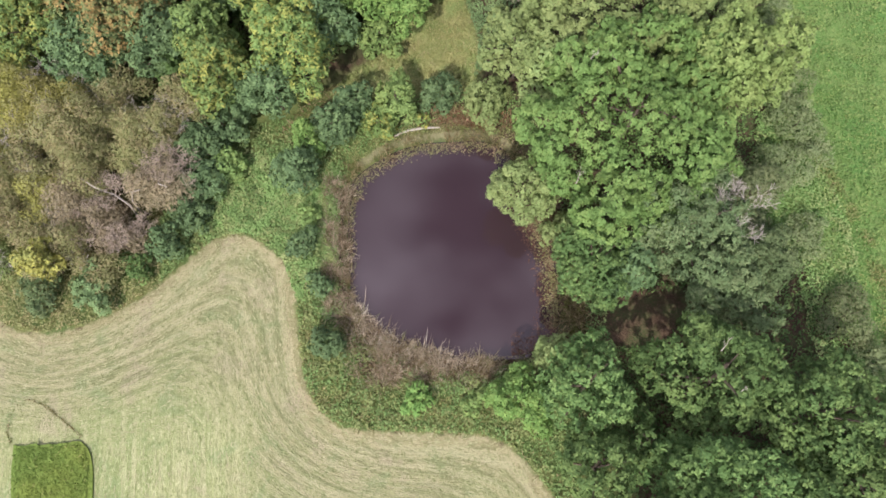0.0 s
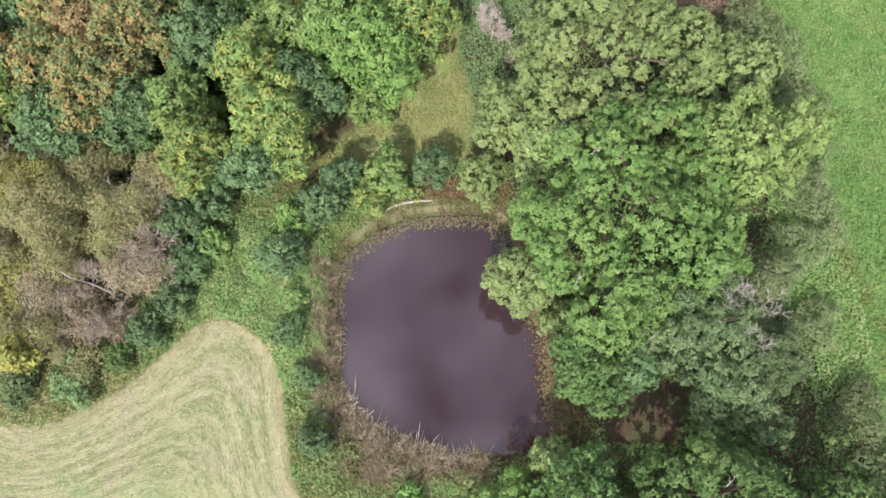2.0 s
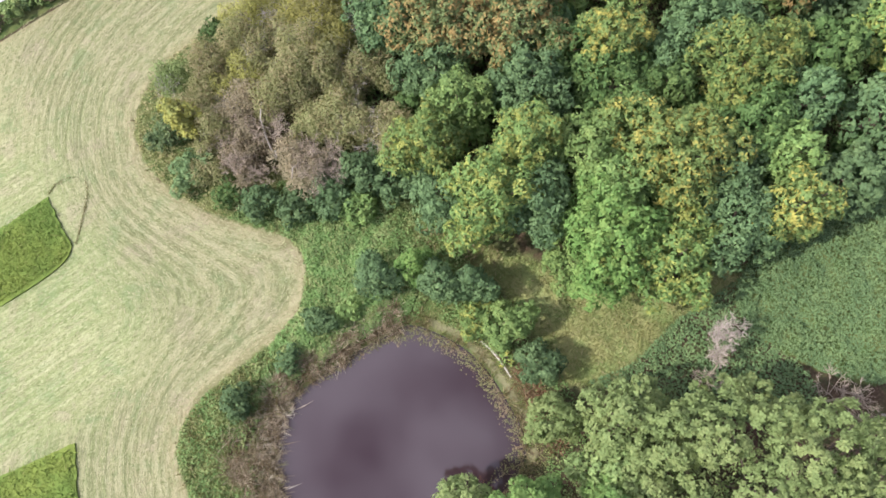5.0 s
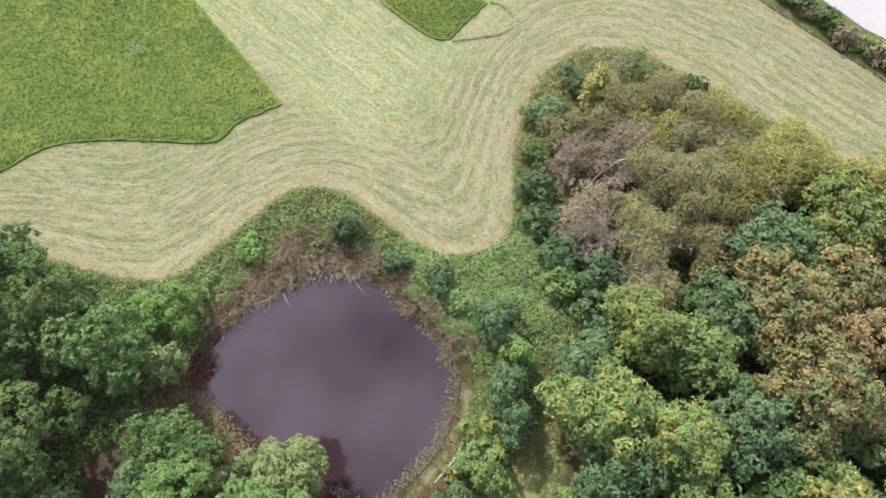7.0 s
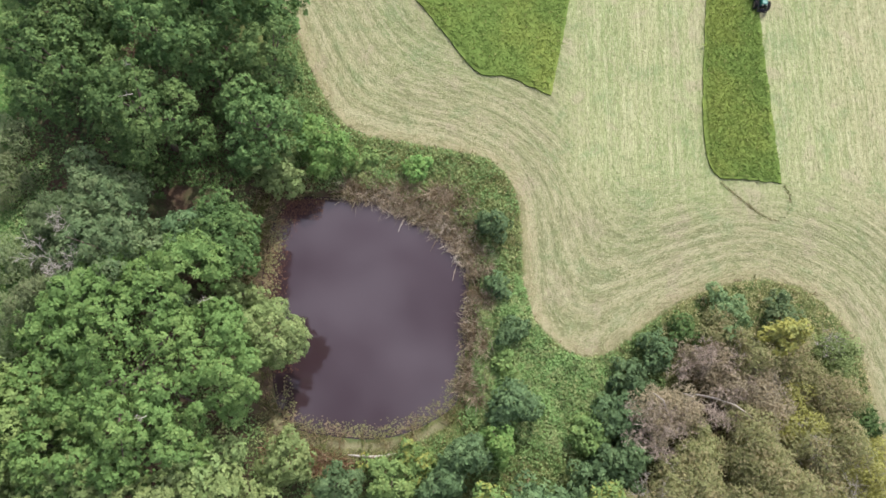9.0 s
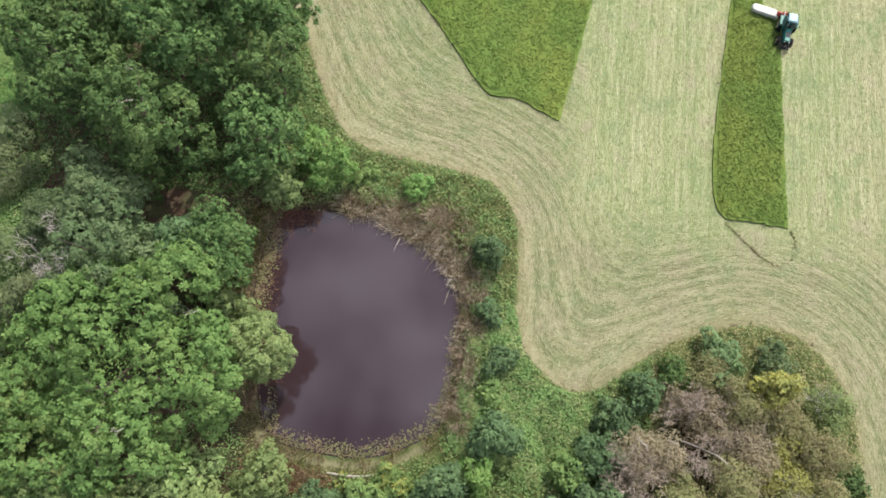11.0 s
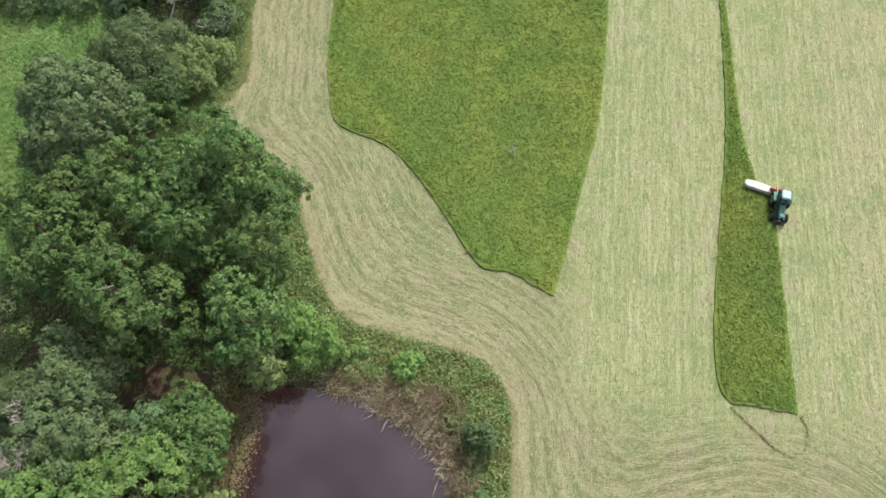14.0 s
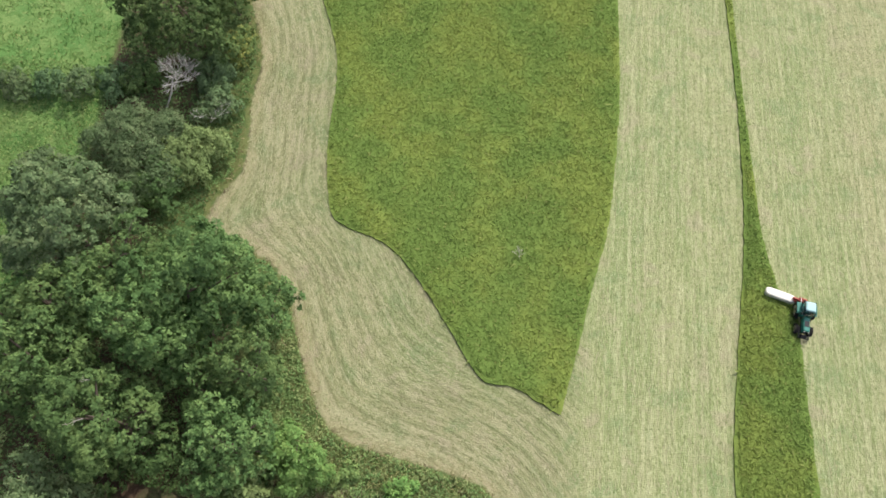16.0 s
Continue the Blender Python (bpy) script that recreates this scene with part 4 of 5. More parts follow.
shrub(-2.2, 36.2, 0.9, 1.4, "yellow", "small yellow bush on the pond bank")
shrub(3.9, 36.2, 2.2, 5.6, "oak_olive", "olive green shrub on the north bank")
shrub(-18.4, 39.4, 2.3, 5.2, "blue", "dark blue-green shrub at the wood's edge")
shrub(-20.6, 36.8, 2.1, 4.2, "blue", "dark blue-green shrub at the wood's edge")
shrub(-20.4, 33.0, 1.7, 2.8, "green", "green shrub in the belt beside the field")
shrub(-22.6, 31.6, 2.0, 3.6, "blue", "blue-green shrub in the belt beside the field")
shrub(-22.9, 35.0, 2.2, 4.6, "blue", "blue-green shrub beside dying willows")
shrub(-23.9, 28.4, 1.8, 3.0, "blue", "blue-green shrub at the field's edge")
shrub(-26.2, 25.9, 1.7, 3.0, "blue", "blue-green shrub at the field's edge")
shrub(-28.6, 23.9, 1.4, 2.4, "oak_dark", "dark green bramble at the field's edge")
shrub(-32.4, 22.3, 2.0, 2.8, "weed", "dense green bramble at the field's edge")
shrub(-37.1, 22.6, 1.9, 2.8, "grey", "grey-green bush at the field's edge")
shrub(-5.6, 45.2, 2.2, 4.2, "green", "green shrub beside the glade")
shrub(7.4, 11.6, 2.3, 5.8, "oak_olive", "olive green shrub on the shaded bank")
shrub(9.6, 23.0, 1.9, 4.2, "oak_olive", "olive green shrub on the east bank")
shrub(7.8, 10.2, 1.8, 3.8, "oak_dark", "dark green shrub under the oaks")

# dying willow scrub on the west side
for wx, wy, wr, wh, wk, wl_ in (
        (-33.9, 29.4, 3.2, 5.6, "brown", "grey-brown dying willow"), (-26.4, 31.2, 3.0, 5.2, "brown", "pinkish grey dying willow"),
        (-30.0, 27.0, 2.4, 4.0, "brown", "pinkish brown dying willow by the field"),
        (-28.4, 35.8, 4.0, 6.2, "khaki", "brown dying willow with thin foliage"), (-33.2, 35.8, 4.2, 7.4, "khaki", "olive-brown willow with thin foliage"),
        (-36.6, 39.6, 4.2, 7.4, "gold", "gold-olive willow"), (-41.4, 42.2, 4.2, 7.4, "gold", "gold-olive willow at the field's edge"),
        (-35.6, 26.4, 3.2, 5.4, "khaki", "olive-brown willow at the field's edge"), (-39.4, 29.4, 3.4, 5.4, "khaki", "olive-brown willow shrub"),
        (-38.2, 34.4, 3.6, 6.4, "khaki", "olive-brown willow shrub"), (-41.8, 35.2, 3.2, 5.2, "gold", "gold-olive willow shrub"),
        (-36.6, 30.6, 2.6, 4.8, "gold", "gold-olive willow shrub"), (-32.0, 24.0, 2.2, 3.4, "khaki", "low olive-brown willow shrub by the field"),
        (-41.0, 26.0, 2.3, 3.8, "oak_olive", "olive green shrub at the field's edge"),
        (-24.8, 38.6, 3.0, 5.8, "khaki", "olive-brown willow at the wood's edge"), (-30.6, 40.2, 3.6, 6.0, "khaki", "olive-brown willow at the wood's edge")):
    SEED[0] += 1
    thin = 0.26 if wk == "brown" else 0.42
    willow = make_tree("willow", wx, wy, wr, wh, wk, SEED[0], wl_ + ", bare twigs showing", "tree", base=0.3, leaf=0.27, heads=4,
                       cover=thin, lobe=0.55, ragged=0.9, gap=1.2, fuzz=2.2, slim=0.36, tufts=7, group="dying willows")
    rng = np.random.default_rng(SEED[0] + 5000)
    for j in range(3 if wk == "brown" else 2):
        bx, by = rng.normal() * wr * 0.35, rng.normal() * wr * 0.35
        v, f = bare_arrays(rng, wh * rng.uniform(0.95, 1.25), 1.05, 4, 4 if wk == "brown" else 3, 0.07, start=(bx, by, 0), lean=(bx * 0.25, by * 0.25))
        sheet("bare_bough", v, f, M["twig" if wk == "brown" else "dead"], willow, "thin bare grey twigs")
shrub(-41.7, 31.2, 1.8, 4.4, "oak_dark", "dark green shrub at the field's edge beside dying willows")
shrub(-36.0, 24.6, 1.5, 6.4, "gold_leaf", "small yellow bush among dying willows")

for bl_pts, bl_r in (([(-29.3, 29.3, 0.0), (-29.1, 29.5, 2.2), (-29.6, 29.8, 4.0), (-31.0, 30.3, 4.8), (-32.2, 31.2, 5.0)], 0.11), ([(-26.6, 31.6, 0.0), (-26.4, 31.2, 3.0), (-25.6, 30.2, 4.4), (-24.7, 29.7, 4.8)], 0.09),
                     ([(-29.0, 29.6, 0.0), (-28.7, 29.7, 2.6), (-28.0, 29.8, 4.2), (-27.0, 29.6, 4.9)], 0.08)):
    tagged(tube("dead_willow", bl_pts, [bl_r * (1 - 0.19 * i) for i in range(len(bl_pts))], M["dead"], None, sides=6), "pale bare curved stem of a dead willow", "tree", "dead willow stems")

# mixed wood on the north-west side
WOOD = [(-20.5, 40.6, 2.9, 9.5, "lime"), (-13.2, 42.0, 3.5, 10.8, "lime"), (-15.4, 47.4, 2.8, 10.8, "lime"), (-10.8, 45.4, 2.8, 8.4, "blue"),
        (-4.6, 47.9, 4.0, 10.8, "bright"), (-7.7, 56.4, 4.5, 11.0, "yellow"), (-0.9, 50.6, 3.6, 8.6, "lime"), (-18.5, 58.2, 2.5, 11.0, "yellow"),
        (1.4, 61.6, 2.7, 9.6, "yellow"), (-10.3, 65.8, 4.0, 11.0, "lime"), (-22.3, 63.2, 1.8, 11.0, "yellow"), (-25.0, 52.6, 4.2, 11.0, "orange"),
        (-28.8, 47.6, 3.3, 10.6, "orange"), (-25.4, 45.2, 2.9, 8.2, "blue"), (-19.4, 50.8, 3.3, 9.6, "blue"), (-15.4, 56.6, 3.8, 8.8, "oak_dark"),
        (-4.2, 59.6, 2.9, 8.4, "blue"), (-15.2, 66.0, 4.1, 9.6, "blue"), (-6.2, 63.6, 3.4, 9.6, "oak_dark"), (-0.6, 57.4, 3.6, 8.6, "blue"),
        (-15.6, 39.2, 2.5, 7.4, "blue"), (-33.2, 44.6, 3.4, 7.8, "blue"), (-8.0, 51.4, 3.2, 9.0, "green"), (-12.2, 51.6, 3.0, 9.2, "green"),
        (-22.0, 45.0, 2.6, 8.8, "green"), (-29.6, 53.2, 3.2, 10.0, "rust"), (-33.4, 50.0, 3.4, 9.4, "orange"), (-38.6, 47.4, 3.4, 9.0, "lime"),
        (-42.6, 48.4, 3.0, 8.4, "gold"), (-20.8, 55.4, 2.8, 8.4, "oak_dark"), (-2.4, 54.0, 2.6, 8.0, "lime")]
WOOD_NAMES = {"lime": "yellow-green", "blue": "dark blue-green", "bright": "bright green", "yellow": "yellow and green", "orange": "orange-tinged",
              "oak_dark": "dark green", "green": "mid-green", "rust": "rust brown", "gold": "gold-olive"}
for wx, wy, wr, wh, wk in WOOD:
    tree(wx, wy, wr * 1.12, wh, wk, WOOD_NAMES[wk] + " young broadleaved tree in a dense autumn wood", leaf=0.39, slim=0.45, lobe=0.78, gap=1.5, tufts=9, fuzz=1.2, cover=0.7, ragged=0.6, group="mixed wood")

rng_fill = np.random.default_rng(77)
spots = [(x, y, r) for x, y, r, _, _ in WOOD]
first = {}
kinds = ["blue", "oak_dark", "green", "lime", "orange", "yellow"]
WOOD_AREA = [(-46, 46), (-40, 50), (-30, 56), (-22, 57), (-14, 60), (-3, 62), (4, 64), (3.5, 96), (-52, 98), (-48, 60)]
for tries in range(1500):
    fx, fy = rng_fill.uniform(-52, 5), rng_fill.uniform(42, 98)
    fr = rng_fill.uniform(2.5, 4.0)
    if not inside(np.array([fx]), np.array([fy]), WOOD_AREA)[0]:
        continue
    if fy > 85 or any(math.hypot(fx - x, fy - y) < 0.7 * (fr + r) for x, y, r in spots):
        continue
    spots.append((fx, fy, fr))
    fk = str(rng_fill.choice(kinds, p=[0.27, 0.15, 0.2, 0.22, 0.09, 0.07]))
    slot = (fk, int(rng_fill.integers(2)))
    fh = rng_fill.uniform(7.5, 11)
    if slot not in first:
        first[slot] = tree(fx, fy, 3.3, 9.5, fk, WOOD_NAMES[fk] + " young broadleaved tree in a dense autumn wood", leaf=0.52, group="mixed wood")
    else:
        s = fr / 3.3
        copy_thing(first[slot], Matrix.Translation((fx, fy, 0)) @ Matrix.Rotation(rng_fill.uniform(0, 6.28), 4, "Z") @ Matrix.Diagonal((s, s, fh / 9.5, 1)))


understorey = {}
rng_u = np.random.default_rng(78)
for tries in range(55):
    ux, uy = rng_u.uniform(-44, 3), rng_u.uniform(40, 82)
    if not inside(np.array([ux]), np.array([uy]), [(-24, 40), (-12, 43), (-3, 50), (3, 58), (3, 84), (-48, 84), (-46, 46)])[0] or signed(np.array([ux]), np.array([uy]), GLADE)[0] > -1.5:
        continue
    uk = ("blue", "green", "oak_dark")[int(rng_u.integers(3))]
    if uk not in understorey:
        understorey[uk] = shrub(ux, uy, 2.0, 4.6, uk, WOOD_NAMES[uk] + " shrub under the trees of the wood", leaf=0.6, group="understorey shrubs")
    else:
        us = rng_u.uniform(0.8, 1.25)
        copy_thing(understorey[uk], Matrix.Translation((ux, uy, 0)) @ Matrix.Rotation(rng_u.uniform(0, 6.28), 4, "Z") @ Matrix.Diagonal((us, us, us * rng_u.uniform(0.9, 1.2), 1)))


# leafless trees and scrub
def bare_tree(x, y, h, spread, mat, seed, label, forks=4, twigs=4, thick=0.12, lean=(0, 0), name="bare_tree"):
    rng = np.random.default_rng(seed)
    v, f = bare_arrays(rng, h, spread, forks, twigs, thick, lean=lean)
    ob = sheet(name, v, f, M[mat])
    ob.matrix_basis = pose(x, y, -0.05)
    return tagged(ob, label, "tree")


bare_tree(6.6, 51.3, 6.8, 0.72, "pale_twig", 301, "leafless pinkish grey young tree beside the glade", forks=5, twigs=4, thick=0.12)
bare_tree(8.4, 49.0, 4.6, 0.95, "twig", 302, "leafless pinkish grey shrub under an oak")
bare_tree(15.6, 55.6, 7.6, 1.0, "twig", 303, "leafless pinkish grey tree with spreading boughs")
bare_tree(20.2, 54.2, 6.4, 1.0, "twig_red", 304, "leafless red-brown shrub behind an oak")
bare_tree(19.0, 58.6, 5.2, 1.0, "dead", 305, "leafless pale grey tree in red-brown scrub")
bare_tree(30.6, 52.6, 6.0, 1.0, "dead", 306, "leafless pale grey tree beside the meadow")
for bx, by, bs in ((23.6, 57.0, 307), (26.6, 59.4, 308), (29.0, 56.6, 309), (24.0, 61.6, 310), (30.2, 61.0, 311), (27.2, 54.4, 312), (21.4, 64.0, 313), (32.6, 57.6, 314)):
    bare_tree(bx, by, 3.4, 1.1, "twig_red", bs, "leafless red-brown scrub bush", thick=0.06)
bare_tree(27.4, -25.6, 9.5, 0.75, "bleached", 320, "pale dead tree leaning over green shrubs", lean=(-0.8, -0.75), thick=0.1, twigs=4)
bare_tree(23.2, -24.6, 6.0, 0.9, "bleached", 321, "pale dead branches lying in a shrub", lean=(-1.2, 0.1), twigs=3)
bare_tree(-12.6, -12.2, 2.2, 0.45, "pale_dead", 322, "dry pale weed in the standing grass", thick=0.03, twigs=3, lean=(0.25, -1.1), name="dry_weed")


def dead_limb(owner, px, py, pz, seed, h=2.4):
    v, f = bare_arrays(np.random.default_rng(seed), h, 0.7, 3, 2, 0.035, start=(px, py, pz), lean=(0.5, 0.6))
    sheet("dead_limb", v, f, M["old_wood"], owner, "pale dead limb")


dead_limb(big_oak, -5.6, -5.4, 9.0, 401)
dead_limb(big_oak, -3.6, 3.4, 12.6, 402, 1.4)
dead_limb(oak_e, -1.4, 0.8, 12.6, 403, 1.6)
dead_limb(oak_e, -0.6, -2.0, 12.0, 404, 1.4)
for gx, gy, gs in ((1.5, 1.0, 411), (3.6, 2.2, 412), (2.6, -1.6, 413), (4.2, 0.2, 415)):
    v, f = bare_arrays(np.random.default_rng(gs), 4.4, 0.9, 4, 3, 0.03, start=(gx, gy, 6.6))
    sheet("bare_bough", v, f, M["dead"], grey_tree, "pale bare twigs")


# ---- low growth ----
def low_growth(name, outline, count, kind, height, leaf, seed, label, avoid=(), grow=0.5, box=None):
    """Leaves of herbs and brambles in soft hummocks over the ground."""
    rng = np.random.default_rng(seed)
    px, py = scatter(outline, count, rng, box)
    for poly, gap in avoid:
        keep = signed(px, py, poly) < -gap
        px, py = px[keep], py[keep]
    hum = np.array([noise.noise((x * grow, y * grow, seed)) + 0.5 * noise.noise((x * 2.3 * grow, y * 2.3 * grow, seed + 7.0)) for x, y in zip(px, py)])
    z = np.clip(0.45 + 0.75 * hum, 0.03, 1.3) * height * rng.uniform(0.55, 1.0, len(px)) + ground_z(px, py)
    z = np.maximum(z, WATER_Z + 0.1)
    normals = unit(np.array([0, 0, 0.9]) + rng.normal(size=(len(px), 3)) * 0.5)
    v, f = leaves(np.stack([px, py, z], 1), normals, leaf, leaf * 0.62, rng)
    tagged(sheet(name, v, f, M[kind]), label, "undergrowth", kind="stuff")


CLEARING = smooth_line([(11.6, 13.4), (13.5, 12.6), (17, 12.0), (21, 12.8), (25.5, 15.2), (25, 17.2), (18.5, 17.2), (15.5, 17.0), (12.5, 16.2)], True, 3)
DEEP_SHADE = smooth_line([(9.5, 5), (14, 3), (22, 6), (23, 11.5), (17, 12.4), (12, 12.6), (10, 11)], True, 3)
SCRUB_BELT = [p for p in WOOD_EDGE if -46 < p[0] < 9.5 and p[1] > -8 and p[1] < 46][::1] + [(10.5, -5.5), (9.5, 6), (9.4, 11.5), (6.0, 12.6), (2.1, 12.2), (-1, 12.0), (-4, 13.0),
                                                          (-8.6, 15.8), (-10.6, 20), (-10.6, 28), (-9.6, 32), (-12, 37), (-16, 38), (-24, 36), (-28, 34), (-34, 30), (-40, 36), (-44, 44)]
HOLLOW = smooth_line([(-29.4, 27.2), (-28.4, 28.2), (-28.6, 31.2), (-29.4, 33.2), (-31.6, 33.6), (-33.6, 33.4), (-32.4, 31.6), (-31.2, 29.6), (-30.4, 27.8)], True, 3)
low_growth("undergrowth", SCRUB_BELT, 95000, "herb", 0.9, 0.24, 31, "green herbs and brambles along the field's edge", avoid=((POND, 0.3), (MOWN, 0.1)), box=(-27, -8, 11, 46))
low_growth("willow_undergrowth", SCRUB_BELT, 36000, "khaki", 0.9, 0.20, 39, "olive-brown withered herbs among dying willows", avoid=((MOWN, 0.1), (HOLLOW, 0.0)), box=(-46.5, 15, -27, 46))
low_growth("cove_herbs", smooth_line([(-23.5, 26.6), (-19.6, 26.6), (-16.4, 24.6), (-14.8, 20.0), (-13.2, 20.2), (-12.4, 26.0), (-12.2, 31.0), (-14.6, 33.5), (-18.4, 34.6), (-21.6, 34.0), (-23.0, 31.0)], True, 3), 26000, "fresh", 0.8, 0.24, 38, "fresh bright green herbs beside the mown cove")
low_growth("west_bank_herbs", smooth_line([(-12.8, 18.5), (-11.6, 18.2), (-11.0, 22.0), (-10.8, 28.0), (-10.2, 31.5), (-12.0, 32.6), (-12.6, 27.0)], True, 3), 9000, "herb", 0.7, 0.22, 47, "green herbs among the rushes of the bank")
low_growth("meadow_border", smooth_line([(29.0, 10.0), (32.5, 12.0), (35.0, 20.0), (34.0, 30.0), (36.0, 42.0), (33.5, 48.0), (30.5, 40.0), (28.6, 28.0), (29.2, 18.0)], True, 3), 16000, "fresh", 0.9, 0.24, 63, "tall yellow-green herbs where the meadow meets the willows")
low_growth("green_thicket", THICKET, 66000, "weed", 1.1, 0.22, 32, "dense even thicket of broad green leaves")
low_growth("bank_herbs", smooth_line([(-9.5, 33.0), (-3, 35.6), (3, 35.6), (7, 33.5), (9.6, 26), (10.4, 18), (9.8, 12), (13, 12), (13, 30), (9, 38), (-2, 39), (-12, 38)], True, 3), 26000, "herb",
           0.7, 0.22, 33, "mixed green herbs on the pond bank", avoid=((POND, 0.95), (CLEARING, 0.0), (DEEP_SHADE, 0.0)))
low_growth("wood_herbs", [(-24, 38), (-12, 42.5), (-3, 49), (3.5, 57), (3, 84), (-46, 84), (-46, 46), (-40, 36)], 62000, "herb", 1.8, 0.34, 34, "green undergrowth of the wood")
# herbs in the dark oak colour, which darkens the shady inside of the stand
low_growth("east_herbs", [(11, -7), (18, -10), (19.5, -14), (17.6, -18.6), (18.6, -27), (19.4, -34), (24, -44), (36, -40), (34, -18), (34, 6), (32, 18), (28, 25.5), (33, 36), (34.5, 44), (33.5, 51), (22, 52), (20, 30), (12, 10)],
           60000, "oak_dark", 0.9, 0.26, 35, "green herbs under the trees and at the meadow's edge, darkened for shade", avoid=((MOWN, 0.2), (CLEARING, 0.0), (DEEP_SHADE, 0.0)))
# dark leaf colour paints in the deep shade beneath the oaks
low_growth("shade_herbs", DEEP_SHADE, 9000, "oak_dark", 1.2, 0.24, 40, "herbs under the oaks, coloured dark for the deep shade")
low_growth("glade_scrub", [(3.3, 40.5), (4.2, 44.5), (3.4, 50), (3.7, 57), (8, 55), (13, 56), (18, 54), (12, 48), (8, 44)], 16000, "weed", 1.0, 0.26, 37, "low green scrub between glade and oaks")
low_growth("red_scrub", [(18, 52), (26, 51), (33, 54), (35, 60), (30, 66), (20, 66)], 30000, "pink", 0.45, 0.15, 36, "low pinkish brown withered scrub")


def grass_field(name, outline, count, kind, height, width, seed, label, box=None, lean=0.5, avoid=(), patch=0.35, bare=-0.25, sway=0.0):
    rng = np.random.default_rng(seed)
    px, py = scatter(outline, count, rng, box)
    for poly, gap in avoid:
        keep = signed(px, py, poly) < -gap
        px, py = px[keep], py[keep]
    tall = np.array([noise.noise((x * patch, y * patch, seed)) for x, y in zip(px, py)])
    keep = tall + rng.normal(size=len(px)) * (0.3 if bare < -0.2 else 0.12) > bare
    px, py = px[keep], py[keep]
    v, f = blades(np.stack([px, py, np.maximum(ground_z(px, py), WATER_Z - 0.2)], 1), lean, height, width, rng)
    if sway:                                        # stalks blown down together in tangled heaps
        way = np.array([(noise.noise((x * 1.4, y * 1.4, seed + 1.0)), noise.noise((x * 1.4, y * 1.4, seed + 9.0))) for x, y in zip(px, py)])
        v = v.reshape(-1, 4, 3)
        v[:, 2, :2] += way * sway * height * 2.2
        v[:, 1, :2] += way * sway * height * 0.8
        v[:, 3, :2] += way * sway * height * 0.8
        v = v.reshape(-1, 3)
    tagged(sheet(name, v, f, M[kind]), label, "grass", kind="stuff")


grass_field("meadow_grass", MEADOW, 52000, "meadow", 0.17, 0.16, 41, "lush bright green meadow grass", (26, -46, 56, 72), 0.7)
grass_field("dry_grass_strip", smooth_line([(34.6, 8), (35.4, 14), (35.6, 19), (34.8, 24), (33.8, 29), (34.6, 29.4), (36.0, 24), (37.0, 19), (36.8, 14), (35.8, 8)], True, 3), 9000, "glade", 0.3, 0.07, 45, "strip of dry yellowish grass in the meadow", lean=0.8, patch=0.5, bare=-0.05)
low_growth("meadow_tussocks", MEADOW, 60000, "green", 0.9, 0.22, 46, "rough green tussocks in the meadow", grow=0.38, box=(30, -30, 52, 68))
grass_field("glade_grass", GLADE, 30000, "glade", 0.22, 0.09, 42, "short pale green grass of a woodland glade", lean=0.8)
# the shrubs' shadow on the track is put into this darker grass colour
grass_field("shaded_track_grass", smooth_line([(-17.6, 30.5), (-15.4, 34.6), (-12.0, 38.0), (-9.6, 38.8), (-9.6, 41.2), (-12.6, 40.4), (-15.6, 36.9), (-18.3, 32.4)], True, 3), 9000, "sedge", 0.22, 0.08, 49, "grass on a narrow track between shrubs, coloured olive for its shadow", lean=0.9)
EDGE_BAND = [(x + 0.0, y) for x, y in WOOD_EDGE if -46 < x < 24 and -46 < y < 46]
band = EDGE_BAND + [(x + 1.3, y + 0.9) for x, y in reversed(EDGE_BAND)]
grass_field("edge_grass", band, 60000, "sedge", 0.4, 0.08, 43, "uncut tawny grass along the field's edge", lean=0.7, avoid=((MOWN, 0.0),))

grass_field("verge_grass", smooth_line([(-14.6, 15.5), (-14.0, 12.0), (-12.6, 9.6), (-9.2, 8.2), (-3.0, 7.4), (1.2, 6.6), (3.0, 5.4), (3.4, 6.8), (1.0, 9.6), (-4.6, 10.8), (-9.0, 11.2), (-11.4, 14.0), (-12.6, 18.4), (-14.4, 19.0)], True, 3), 17000, "glade", 0.36, 0.07, 48, "rough yellow-green grass between reeds and mown field", lean=0.8, avoid=((MOWN, 0.1),), patch=0.6, bare=-0.1)

TURN_LINE = smooth_line([(-33.2, 9.8), (-34.9, 11.3), (-36.6, 12.7), (-38.2, 13.3), (-39.4, 12.2), (-39.5, 10.8), (-39.1, 9.9)], False, 6)
grass_field("uncut_ridge", TURN_LINE + [(x + 0.13, y + 0.1) for x, y in reversed(TURN_LINE)], 15000, "sedge", 0.10, 0.045, 44, "thin curved line of uncut grass where the mower turned", lean=0.9)

# reeds and rushes on the pond's south and west shore
grass_field("reed_bed", REEDS, 34000, "reed", 0.8, 0.036, 51, "tangled dry tan reeds and cattails at the water's edge", lean=0.8, patch=0.6, bare=0.0, sway=0.3)
grass_field("reed_bed_sedge", REEDS, 12000, "sedge", 0.7, 0.05, 55, "green sedge growing among dry reeds", lean=0.7)
PALE_REEDS = smooth_line([(-10.4, 17.6), (-8.8, 14.8), (-6.0, 13.4), (-3.4, 12.6), (-0.6, 12.0), (-0.4, 13.0), (-3.4, 14.3), (-6.0, 15.7), (-8.2, 17.2), (-9.4, 18.8)], True, 3)
grass_field("leaning_reeds", PALE_REEDS, 5200, "pale_reed", 0.9, 0.04, 57, "pale dry reed stalks leaning over the water", lean=0.6, sway=0.5)
